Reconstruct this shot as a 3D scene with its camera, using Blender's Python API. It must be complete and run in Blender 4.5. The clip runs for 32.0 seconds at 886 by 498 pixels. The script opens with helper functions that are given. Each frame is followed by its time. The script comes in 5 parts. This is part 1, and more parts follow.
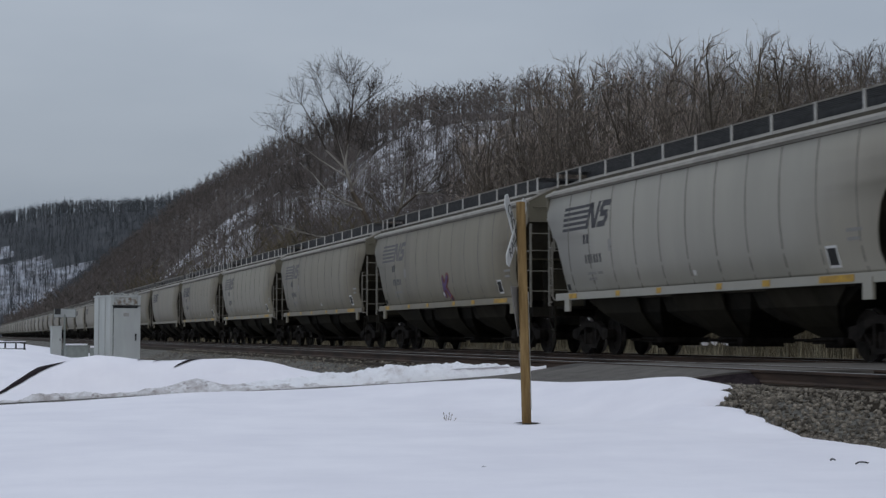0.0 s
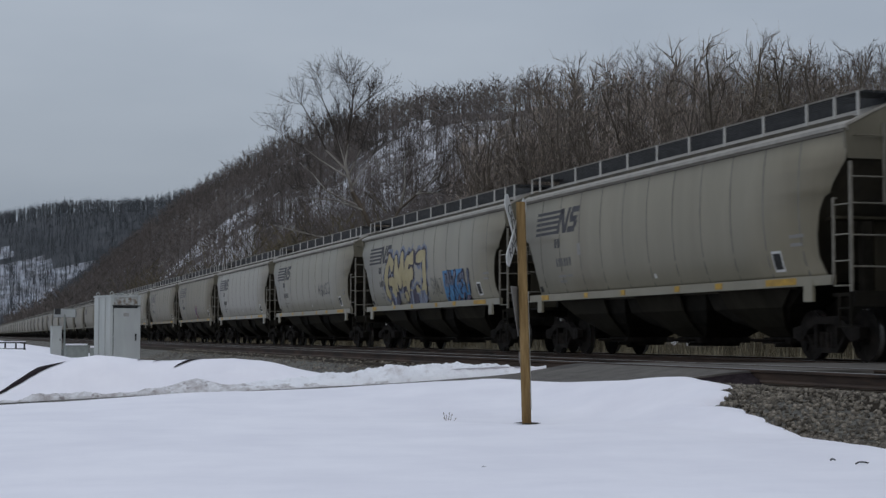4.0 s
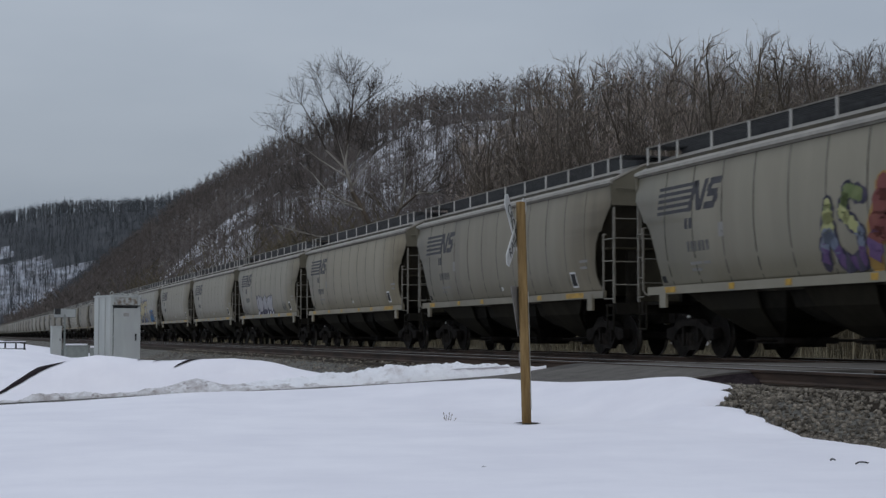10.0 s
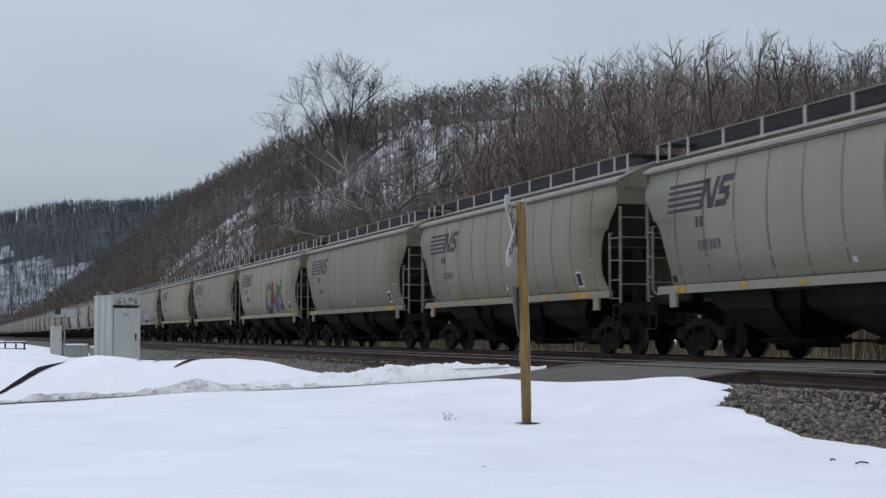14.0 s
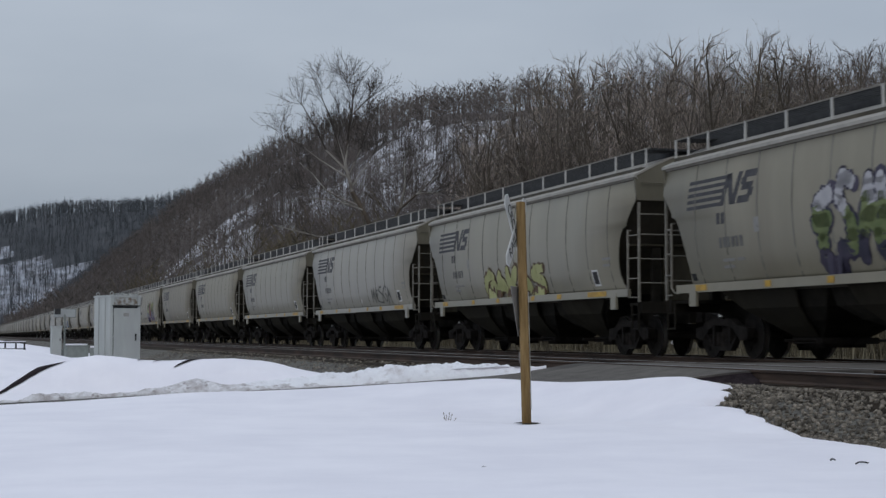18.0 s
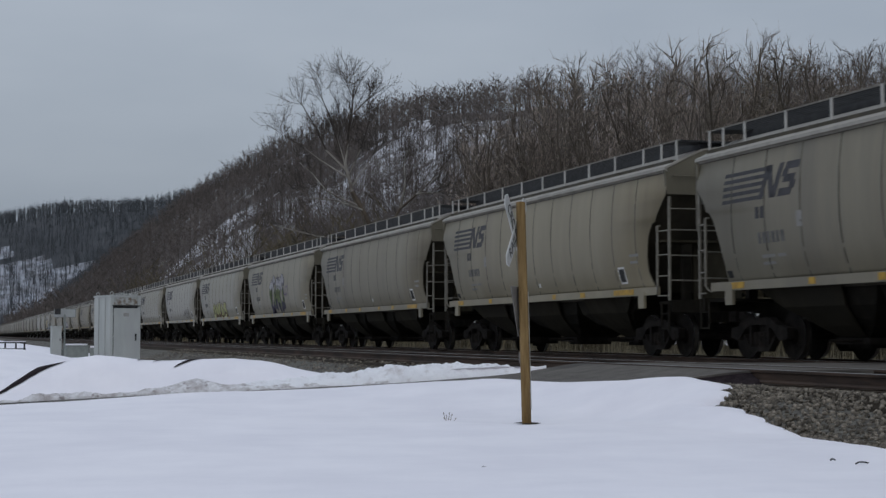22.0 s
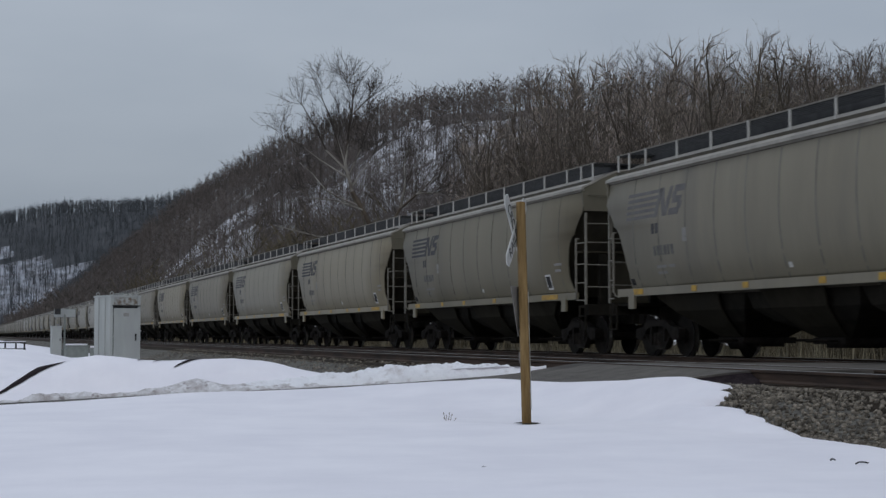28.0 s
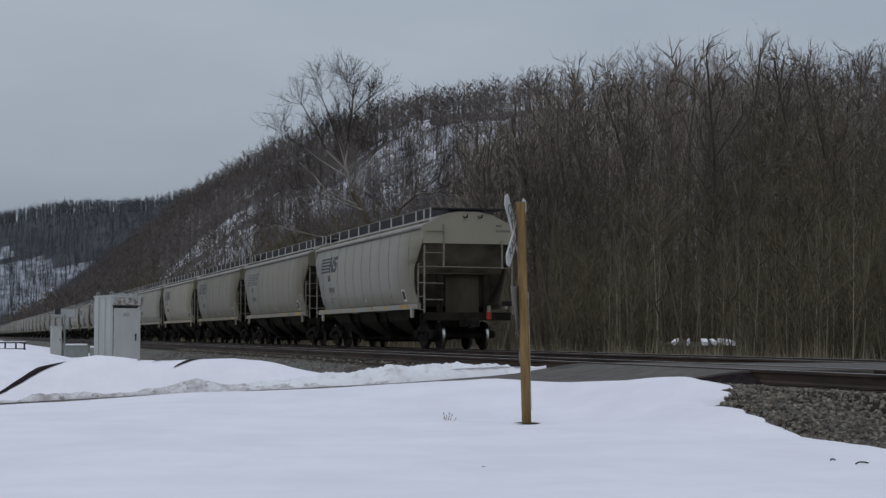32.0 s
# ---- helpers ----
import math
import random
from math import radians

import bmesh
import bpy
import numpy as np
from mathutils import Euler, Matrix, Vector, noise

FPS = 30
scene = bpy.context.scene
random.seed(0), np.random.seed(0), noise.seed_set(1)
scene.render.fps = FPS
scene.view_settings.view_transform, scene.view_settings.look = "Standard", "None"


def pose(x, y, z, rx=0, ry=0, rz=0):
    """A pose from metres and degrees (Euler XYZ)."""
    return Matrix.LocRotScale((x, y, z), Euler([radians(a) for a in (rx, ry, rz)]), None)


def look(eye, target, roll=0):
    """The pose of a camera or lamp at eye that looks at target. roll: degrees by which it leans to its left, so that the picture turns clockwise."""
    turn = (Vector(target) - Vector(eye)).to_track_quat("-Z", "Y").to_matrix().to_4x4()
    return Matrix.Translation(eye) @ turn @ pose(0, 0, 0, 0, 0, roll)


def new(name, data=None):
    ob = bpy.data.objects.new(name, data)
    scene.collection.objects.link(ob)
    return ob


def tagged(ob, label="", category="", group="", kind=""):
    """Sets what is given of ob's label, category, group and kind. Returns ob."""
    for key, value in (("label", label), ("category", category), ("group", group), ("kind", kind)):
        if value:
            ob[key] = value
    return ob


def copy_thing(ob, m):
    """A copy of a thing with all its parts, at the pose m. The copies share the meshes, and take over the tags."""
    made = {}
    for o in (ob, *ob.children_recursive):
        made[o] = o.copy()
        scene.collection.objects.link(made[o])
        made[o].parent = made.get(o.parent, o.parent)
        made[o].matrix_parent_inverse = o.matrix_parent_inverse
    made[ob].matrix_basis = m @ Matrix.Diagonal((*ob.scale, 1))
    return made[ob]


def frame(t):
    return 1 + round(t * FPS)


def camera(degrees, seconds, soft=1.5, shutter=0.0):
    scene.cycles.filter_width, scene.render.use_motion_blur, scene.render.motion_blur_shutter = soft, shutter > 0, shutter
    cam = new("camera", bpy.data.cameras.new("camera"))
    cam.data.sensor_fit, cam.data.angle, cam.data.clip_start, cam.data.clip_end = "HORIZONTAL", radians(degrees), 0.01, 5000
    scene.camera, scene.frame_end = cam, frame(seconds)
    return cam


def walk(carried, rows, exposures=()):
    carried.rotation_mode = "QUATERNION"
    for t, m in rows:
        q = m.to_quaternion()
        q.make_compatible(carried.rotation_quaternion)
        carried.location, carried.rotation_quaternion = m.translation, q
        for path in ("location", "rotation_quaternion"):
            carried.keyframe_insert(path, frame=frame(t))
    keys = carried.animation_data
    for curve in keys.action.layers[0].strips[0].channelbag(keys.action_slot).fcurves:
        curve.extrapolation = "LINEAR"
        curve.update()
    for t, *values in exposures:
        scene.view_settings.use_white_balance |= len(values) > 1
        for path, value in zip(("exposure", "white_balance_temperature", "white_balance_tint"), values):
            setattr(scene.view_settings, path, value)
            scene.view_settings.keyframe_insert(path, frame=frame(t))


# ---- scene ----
# The world: x to the side of the tracks, y along them, z = 0 on the rail heads.
EYE = Vector((0.0, 0.0, 0.46))
cam = camera(31.5, 32.0, 1.4, 0.2)
AIM = look(EYE, EYE + Vector((0.2920, 0.9564, 0.0550)))
walk(cam, [(0.0, AIM), (32.0, AIM)], [(0.0, -0.42), (11.3, -0.42), (12.0, -0.2), (13.0, -0.06), (13.8, -0.02), (17.2, -0.03), (18.0, -0.28), (18.6, -0.45), (32.0, -0.45)])


# ---- light: an overcast winter afternoon ----
def node(tree, kind, place=None, **values):
    n = tree.nodes.new(kind)
    for key, value in values.items():
        n.inputs[key.replace("_", " ")].default_value = value
    return n


world = bpy.data.worlds.new("overcast_sky")
scene.world = world
world.use_nodes = True
wt = world.node_tree
wt.nodes.clear()
w_out = wt.nodes.new("ShaderNodeOutputWorld")
w_bg = wt.nodes.new("ShaderNodeBackground")
w_sky = wt.nodes.new("ShaderNodeTexSky")
w_sky.sky_type, w_sky.sun_disc = "NISHITA", False
w_sky.sun_elevation, w_sky.sun_rotation = radians(32), radians(200)
w_sky.air_density, w_sky.dust_density = 1.0, 4.0
w_co = wt.nodes.new("ShaderNodeTexCoord")
w_map = wt.nodes.new("ShaderNodeMapping")
w_map.inputs["Scale"].default_value = (1.0, 1.0, 3.2)
w_cloud = node(wt, "ShaderNodeTexNoise", Scale=2.1, Detail=5.0, Roughness=0.5)
w_ramp = wt.nodes.new("ShaderNodeValToRGB")
w_ramp.color_ramp.elements[0].position, w_ramp.color_ramp.elements[0].color = 0.32, (3.28, 3.78, 4.5, 1)
w_ramp.color_ramp.elements[1].position, w_ramp.color_ramp.elements[1].color = 0.72, (4.45, 4.95, 5.65, 1)
w_mix = wt.nodes.new("ShaderNodeMix")
w_mix.data_type = "RGBA"
w_mix.inputs[0].default_value = 0.93
wt.links.new(w_co.outputs["Generated"], w_map.inputs["Vector"])
wt.links.new(w_map.outputs["Vector"], w_cloud.inputs["Vector"])
wt.links.new(w_cloud.outputs["Fac"], w_ramp.inputs["Fac"])
wt.links.new(w_sky.outputs["Color"], w_mix.inputs[6])
wt.links.new(w_ramp.outputs["Color"], w_mix.inputs[7])
# an overcast sky is brighter overhead than towards the horizon
w_sep = wt.nodes.new("ShaderNodeSeparateXYZ")
w_up = wt.nodes.new("ShaderNodeMapRange")
for key, value in (("From Min", 0.0), ("From Max", 1.0), ("To Min", 1.08), ("To Max", 2.5)):
    w_up.inputs[key].default_value = value
w_mul = wt.nodes.new("ShaderNodeVectorMath")
w_mul.operation = "SCALE"
wt.links.new(w_co.outputs["Generated"], w_sep.inputs["Vector"])
wt.links.new(w_sep.outputs["Z"], w_up.inputs["Value"])
wt.links.new(w_mix.outputs[2], w_mul.inputs[0])
wt.links.new(w_up.outputs["Result"], w_mul.inputs["Scale"])
wt.links.new(w_mul.outputs["Vector"], w_bg.inputs["Color"])
wt.links.new(w_bg.outputs["Background"], w_out.inputs["Surface"])
w_bg.inputs["Strength"].default_value = 0.1

sun = new("sun", bpy.data.lights.new("sun", "SUN"))
sun.data.energy, sun.data.angle, sun.data.color = 0.3, radians(40), (1.0, 0.97, 0.93)
sun.matrix_world = look((0, 0, 50), (20, 45, 0))


# ---- materials ----
def material(name, colour, second=None, rough=0.8, metal=0.0, scale=4.0, stretch=(1, 1, 1), contrast=(0.35, 0.65),
             bump=0.0, bump_scale=30.0, vary=0.0, detail=6.0, spec=0.3, third=None, third_at=(0.55, 0.7), third_scale=0.7, island=0.0):
    """Two colours mixed by noise, a third in larger patches, fine relief, and a shift from object to object."""
    m = bpy.data.materials.new(name)
    m.use_nodes = True
    t = m.node_tree
    b = t.nodes["Principled BSDF"]
    b.inputs["Roughness"].default_value, b.inputs["Metallic"].default_value = rough, metal
    b.inputs["Specular IOR Level"].default_value = spec
    co = t.nodes.new("ShaderNodeTexCoord")
    mp = t.nodes.new("ShaderNodeMapping")
    mp.inputs["Scale"].default_value = stretch
    t.links.new(co.outputs["Object"], mp.inputs["Vector"])
    vec = mp.outputs["Vector"]
    n = node(t, "ShaderNodeTexNoise", Scale=scale, Detail=detail, Roughness=0.6)
    t.links.new(vec, n.inputs["Vector"])
    r = t.nodes.new("ShaderNodeValToRGB")
    r.color_ramp.elements[0].position, r.color_ramp.elements[0].color = contrast[0], (*colour, 1)
    r.color_ramp.elements[1].position, r.color_ramp.elements[1].color = contrast[1], (*(second or colour), 1)
    t.links.new(n.outputs["Fac"], r.inputs["Fac"])
    out = r.outputs["Color"]
    if third:
        n3 = node(t, "ShaderNodeTexNoise", Scale=third_scale, Detail=4.0, Roughness=0.6)
        t.links.new(vec, n3.inputs["Vector"])
        r3 = t.nodes.new("ShaderNodeMapRange")
        r3.inputs["From Min"].default_value, r3.inputs["From Max"].default_value = third_at
        t.links.new(n3.outputs["Fac"], r3.inputs["Value"])
        mx = t.nodes.new("ShaderNodeMix")
        mx.data_type = "RGBA"
        t.links.new(r3.outputs["Result"], mx.inputs[0])
        t.links.new(out, mx.inputs[6])
        mx.inputs[7].default_value = (*third, 1)
        out = mx.outputs[2]
    if vary:
        oi = t.nodes.new("ShaderNodeObjectInfo")
        mr = t.nodes.new("ShaderNodeMapRange")
        mr.inputs["To Min"].default_value, mr.inputs["To Max"].default_value = 1 - vary, 1 + vary
        hs = t.nodes.new("ShaderNodeHueSaturation")
        t.links.new(oi.outputs["Random"], mr.inputs["Value"])
        t.links.new(mr.outputs["Result"], hs.inputs["Value"])
        t.links.new(out, hs.inputs["Color"])
        out = hs.outputs["Color"]
    if island:
        ge = t.nodes.new("ShaderNodeNewGeometry")
        mi = t.nodes.new("ShaderNodeMapRange")
        mi.inputs["To Min"].default_value, mi.inputs["To Max"].default_value = 1 - island, 1 + island
        hi = t.nodes.new("ShaderNodeHueSaturation")
        t.links.new(ge.outputs["Random Per Island"], mi.inputs["Value"])
        t.links.new(mi.outputs["Result"], hi.inputs["Value"])
        t.links.new(out, hi.inputs["Color"])
        out = hi.outputs["Color"]
    t.links.new(out, b.inputs["Base Color"])
    if bump:
        nb = node(t, "ShaderNodeTexNoise", Scale=bump_scale, Detail=5.0)
        t.links.new(vec, nb.inputs["Vector"])
        bp = t.nodes.new("ShaderNodeBump")
        bp.inputs["Strength"].default_value, bp.inputs["Distance"].default_value = bump, 0.03
        t.links.new(nb.outputs["Fac"], bp.inputs["Height"])
        t.links.new(bp.outputs["Normal"], b.inputs["Normal"])
    return m


SNOW = material("snow", (0.778, 0.757, 0.81), (0.848, 0.825, 0.87), 0.75, scale=0.8, bump=0.25, bump_scale=2.2, spec=0.25)
DIRTY_SNOW = material("dirty_snow", (0.40, 0.365, 0.365), (0.74, 0.735, 0.76), 0.85, scale=5.0, bump=1.0, bump_scale=14, contrast=(0.34, 0.64), third=(0.33, 0.30, 0.30), third_at=(0.56, 0.68), third_scale=9)
ROUGH_SNOW = material("ploughed_snow", (0.72, 0.715, 0.75), (0.82, 0.82, 0.85), 0.85, scale=2.5, bump=0.8, bump_scale=14, third=(0.52, 0.485, 0.485), third_at=(0.55, 0.75), third_scale=4.5)
WET_EARTH = material("wet_dark_earth", (0.014, 0.010, 0.012), (0.03, 0.023, 0.025), 0.95, scale=6, bump=0.6, spec=0.05)
WOOD_FLOOR = material("woodland_floor", (0.045, 0.038, 0.025), (0.085, 0.07, 0.046), 0.95, scale=1.0, bump=0.6, bump_scale=8)
HILL = material("snowy_leaf_litter", (0.66, 0.67, 0.715), (0.49, 0.485, 0.5), 0.9, scale=0.12, third=(0.075, 0.06, 0.05),
                third_at=(0.52, 0.68), third_scale=0.08)
LITTER = material("leaf_litter", (0.07, 0.061, 0.057), (0.125, 0.109, 0.102), 0.95, scale=0.06, third=(0.45, 0.46, 0.5), third_at=(0.54, 0.68), third_scale=0.03)
BRUSH_FLOOR = material("dead_grass", (0.10, 0.08, 0.045), (0.17, 0.135, 0.078), 0.95, scale=1.5, bump=0.6, bump_scale=12,
                       third=(0.06, 0.05, 0.035), third_at=(0.5, 0.65))
BALLAST = material("ballast", (0.05, 0.046, 0.04), (0.17, 0.16, 0.14), 0.95, scale=16, bump=1.0, bump_scale=20, third=(0.045, 0.036, 0.028),
                   third_at=(0.5, 0.62))
OILY = material("oily_ballast", (0.018, 0.0145, 0.011), (0.052, 0.042, 0.032), 0.95, scale=14, bump=1.0, bump_scale=20, spec=0.08)
STONE = material("crushed_stone", (0.046, 0.039, 0.031), (0.27, 0.236, 0.192), 0.9, scale=9, contrast=(0.3, 0.72), island=0.5, bump=0.4)
ASPHALT = material("worn_wet_asphalt", (0.09, 0.081, 0.072), (0.135, 0.122, 0.11), 0.85, scale=3, bump=0.3, bump_scale=60, spec=0.15,
                   third=(0.052, 0.048, 0.045), third_at=(0.52, 0.7), third_scale=0.5)
RAIL = material("rusty_rail", (0.035, 0.025, 0.02), (0.085, 0.055, 0.04), 0.8, 0.2, scale=6, stretch=(1, 0.15, 1), bump=0.2)
RAIL_TOP = material("polished_rail_head", (0.2, 0.19, 0.18), (0.3, 0.29, 0.28), 0.5, 1.0, scale=5, stretch=(1, 0.1, 1))
TIE = material("creosoted_timber", (0.022, 0.017, 0.012), (0.055, 0.041, 0.03), 0.9, scale=3, stretch=(1, 8, 8), bump=0.4, vary=0.3, spec=0.1)
BARK = material("grey_bark", (0.075, 0.063, 0.05), (0.135, 0.115, 0.092), 0.95, scale=3, stretch=(1, 1, 0.3), vary=0.3, bump=0.5)
TWIG = material("bare_twigs", (0.18, 0.147, 0.126), (0.278, 0.23, 0.196), 0.95, scale=0.25, vary=0.3, island=0.6)
BRUSH = material("dead_brush", (0.066, 0.0535, 0.034), (0.115, 0.094, 0.058), 0.95, scale=0.2, island=0.6)
DARK_WOOD = material("distant_dark_wood", (0.072, 0.061, 0.055), (0.12, 0.102, 0.092), 0.95, scale=0.02, island=0.5)
# The next three far-hill colours carry the blue cast of distance haze.
FAR_SLOPE = material("hazy_wooded_snow", (0.38, 0.40, 0.45), (0.2, 0.2, 0.215), 0.95, scale=0.05, contrast=(0.4, 0.62), third=(0.07, 0.066, 0.068), third_at=(0.52, 0.66), third_scale=0.015)
HAZY_LITTER = material("hazy_dark_woodland_floor", (0.05, 0.054, 0.06), (0.085, 0.089, 0.096), 0.95, scale=0.03)
HAZY_EVERGREEN = material("haze_tinted_mixed_wood", (0.046, 0.053, 0.06), (0.085, 0.09, 0.098), 0.95, scale=0.02, island=0.5)
FAR_WOOD = material("distant_bare_wood", (0.072, 0.061, 0.055), (0.135, 0.115, 0.104), 0.95, scale=0.02, island=0.5)
SYC_BARK = material("sycamore_bark", (0.34, 0.32, 0.285), (0.10, 0.08, 0.065), 0.9, scale=0.5, contrast=(0.4, 0.65), bump=0.3)
SYC_BASE = material("brown_sycamore_bark", (0.075, 0.058, 0.044), (0.13, 0.105, 0.08), 0.95, scale=1.2, bump=0.4)
SYC_TWIG = material("sycamore_twigs", (0.05, 0.042, 0.036), (0.085, 0.072, 0.062), 0.95, scale=0.4, island=0.4)
PALE_STEM = material("pale_sapling_bark", (0.13, 0.115, 0.08), (0.2, 0.178, 0.125), 0.95, scale=0.6, island=0.5)
STRAW = material("dry_grass", (0.15, 0.128, 0.082), (0.225, 0.193, 0.125), 0.95, scale=0.5, island=0.5)
POST_WOOD = material("tan_treated_timber", (0.15, 0.092, 0.034), (0.27, 0.178, 0.075), 0.85, scale=3, stretch=(6, 6, 0.6), third=(0.085, 0.052, 0.022), third_at=(0.52, 0.72), third_scale=1.6, bump=0.5)
SIGN_WHITE = material("weathered_white_sign", (0.42, 0.42, 0.40), (0.54, 0.54, 0.52), 0.6, scale=5)
SIGN_BACK = material("bare_sign_metal", (0.16, 0.15, 0.14), (0.24, 0.23, 0.21), 0.6, 0.4, scale=5)
HUT_STAIN = material("rust_stained_hut_paint", (0.325, 0.34, 0.325), (0.385, 0.4, 0.38), 0.6, scale=2, third=(0.16, 0.125, 0.095), third_at=(0.42, 0.62), third_scale=7)
HUT_PAINT = material("pale_grey_hut_paint", (0.325, 0.34, 0.325), (0.385, 0.4, 0.38), 0.55, scale=2, stretch=(1, 1, 0.3), third=(0.30, 0.305, 0.30), third_at=(0.55, 0.8))
DARK_GAP = material("dark_rubber", (0.02, 0.02, 0.02), (0.035, 0.034, 0.033), 0.8, scale=9)
GREY_BOX = material("grey_green_steel", (0.16, 0.18, 0.165), (0.22, 0.235, 0.22), 0.7, scale=5)


# ---- mesh helpers ----
class Form:
    """Collects corners and faces of one mesh."""

    def __init__(self):
        self.v, self.f = [], []

    def add(self, verts, faces):
        k = len(self.v)
        self.v += [tuple(p) for p in verts]
        self.f += [tuple(i + k for i in q) for q in faces]
        return self

    def box(self, x, y, z, sx, sy, sz, turn=None, cut=0.0):
        """A box about its centre, its upright edges cut off where cut is given."""
        a, b, c = sx / 2, sy / 2, sz / 2
        if cut:
            e = min(cut, a * 0.9, b * 0.9)
            ring = [(a, b - e), (a - e, b), (e - a, b), (-a, b - e), (-a, e - b), (e - a, -b), (a - e, -b), (a, e - b)]
        else:
            ring = [(a, b), (-a, b), (-a, -b), (a, -b)]
        n = len(ring)
        pts = [Vector((p, q, -c)) for p, q in ring] + [Vector((p, q, c)) for p, q in ring]
        if turn:
            m = Euler([radians(k) for k in turn]).to_matrix()
            pts = [m @ p for p in pts]
        faces = [tuple(range(n - 1, -1, -1)), tuple(range(n, 2 * n))]
        faces += [(i, (i + 1) % n, n + (i + 1) % n, n + i) for i in range(n)]
        return self.add([(p.x + x, p.y + y, p.z + z) for p in pts], faces)

    def rod(self, p, q, r, r2=None, sides=6):
        """A round bar from p to q."""
        p, q = Vector(p), Vector(q)
        r2 = r if r2 is None else r2
        d = (q - p).normalized()
        a = d.orthogonal().normalized()
        b = d.cross(a)
        ring = [a * math.cos(2 * math.pi * i / sides) + b * math.sin(2 * math.pi * i / sides) for i in range(sides)]
        faces = [(i, (i + 1) % sides, sides + (i + 1) % sides, sides + i) for i in range(sides)]
        faces += [tuple(range(sides - 1, -1, -1)), tuple(range(sides, 2 * sides))]
        return self.add([p + u * r for u in ring] + [q + u * r2 for u in ring], faces)

    def path(self, pts, r, sides=6):
        for p, q in zip(pts, pts[1:]):
            self.rod(p, q, r, None, sides)
        return self

    def sweep(self, outline, stations, closed=True, caps=True):
        """Rings of points, one a station, joined by faces; outline(s) gives the ring at s."""
        rings = [outline(s) for s in stations]
        n = len(rings[0])
        verts = [p for ring in rings for p in ring]
        faces = []
        for k in range(len(rings) - 1):
            for i in range(n if closed else n - 1):
                j = (i + 1) % n
                faces.append((k * n + i, k * n + j, (k + 1) * n + j, (k + 1) * n + i))
        if caps and closed:
            faces += [tuple(range(n - 1, -1, -1)), tuple(range((len(rings) - 1) * n, len(rings) * n))]
        return self.add(verts, faces)

    def plate(self, ring, shift):
        """A flat ring of points made thick by the vector shift."""
        n = len(ring)
        shift = Vector(shift)
        pts = [Vector(p) for p in ring] + [Vector(p) + shift for p in ring]
        faces = [tuple(range(n - 1, -1, -1)), tuple(range(n, 2 * n))]
        faces += [(i, (i + 1) % n, n + (i + 1) % n, n + i) for i in range(n)]
        return self.add(pts, faces)

    def mesh(self, name, mat, smooth=False):
        me = bpy.data.meshes.new(name)
        me.from_pydata(self.v, [], self.f)
        b = bmesh.new()
        b.from_mesh(me)
        bmesh.ops.recalc_face_normals(b, faces=b.faces)
        b.to_mesh(me)
        b.free()
        me.materials.append(mat)
        if smooth:
            me.polygons.foreach_set("use_smooth", [True] * len(me.polygons))
        return me


def part(name, form, mat, parent=None, label="", smooth=False, at=None):
    """One mesh object under a thing or a part."""
    me = form if isinstance(form, bpy.types.Mesh) else form.mesh(name, mat, smooth)
    ob = new(name, me)
    ob.parent = parent
    if at is not None:
        ob.matrix_basis = at
    if label:
        ob["label"] = label
    return ob


def thing(name, label, category, group="", kind="", at=None):
    """An Empty at the base of a thing, which parents its parts."""
    ob = new(name)
    ob.empty_display_size = 0.2
    if at is not None:
        ob.matrix_basis = at
    return tagged(ob, label, category, group, kind)


def array_mesh(name, verts, faces, mats, smooth=False, slots=None):
    """A mesh from arrays of corners and of faces with a like number of corners."""
    me = bpy.data.meshes.new(name)
    k = faces.shape[1]
    me.vertices.add(len(verts))
    me.vertices.foreach_set("co", np.asarray(verts, dtype=np.float32).ravel())
    me.loops.add(faces.size)
    me.loops.foreach_set("vertex_index", faces.astype(np.int32).ravel())
    me.polygons.add(len(faces))
    me.polygons.foreach_set("loop_start", np.arange(0, faces.size, k, dtype=np.int32))
    me.polygons.foreach_set("loop_total", np.full(len(faces), k, dtype=np.int32))
    for m in mats:
        me.materials.append(m)
    if slots is not None:
        me.polygons.foreach_set("material_index", slots.astype(np.int32))
    if smooth:
        me.polygons.foreach_set("use_smooth", np.ones(len(faces), dtype=bool))
    me.update(calc_edges=True)
    me.validate()
    return me


def step(x, a, b):
    t = np.clip((x - a) / (b - a), 0, 1)
    return t * t * (3 - 2 * t)


def waves(x, y, size, seed):
    """Smooth unevenness about 0, made of a few slanted waves."""
    r = np.random.RandomState(seed)
    out = 0.0
    for k in range(7):
        a, f = r.uniform(0, 6.283), r.uniform(0.6, 2.0) / size
        out = out + np.sin((x * math.cos(a) + y * math.sin(a)) * f * 6.283 + r.uniform(0, 6.283)) / 7
    return out


def grain(x, y, size, seed, octaves=3):
    """Uneven noise about 0 that does not repeat."""
    out, amp = 0.0, 1.0
    x, y = np.asarray(x, float) / size, np.asarray(y, float) / size
    for o in range(octaves):
        i, j = np.floor(x), np.floor(y)
        u, v = x - i, y - j
        u, v = u * u * (3 - 2 * u), v * v * (3 - 2 * v)

        def h(a, b):
            k = np.sin(a * 127.1 + b * 311.7 + seed * 74.7) * 43758.5453
            return k - np.floor(k) - 0.5
        out = out + amp * ((h(i, j) * (1 - u) + h(i + 1, j) * u) * (1 - v) + (h(i, j + 1) * (1 - u) + h(i + 1, j + 1) * u) * v)
        x, y, amp = x * 2.1 + 7.3, y * 2.1 + 3.1, amp * 0.5
    return out


# ---- ground ----
NEAR_TRACK, FAR_TRACK = 11.15, 15.76


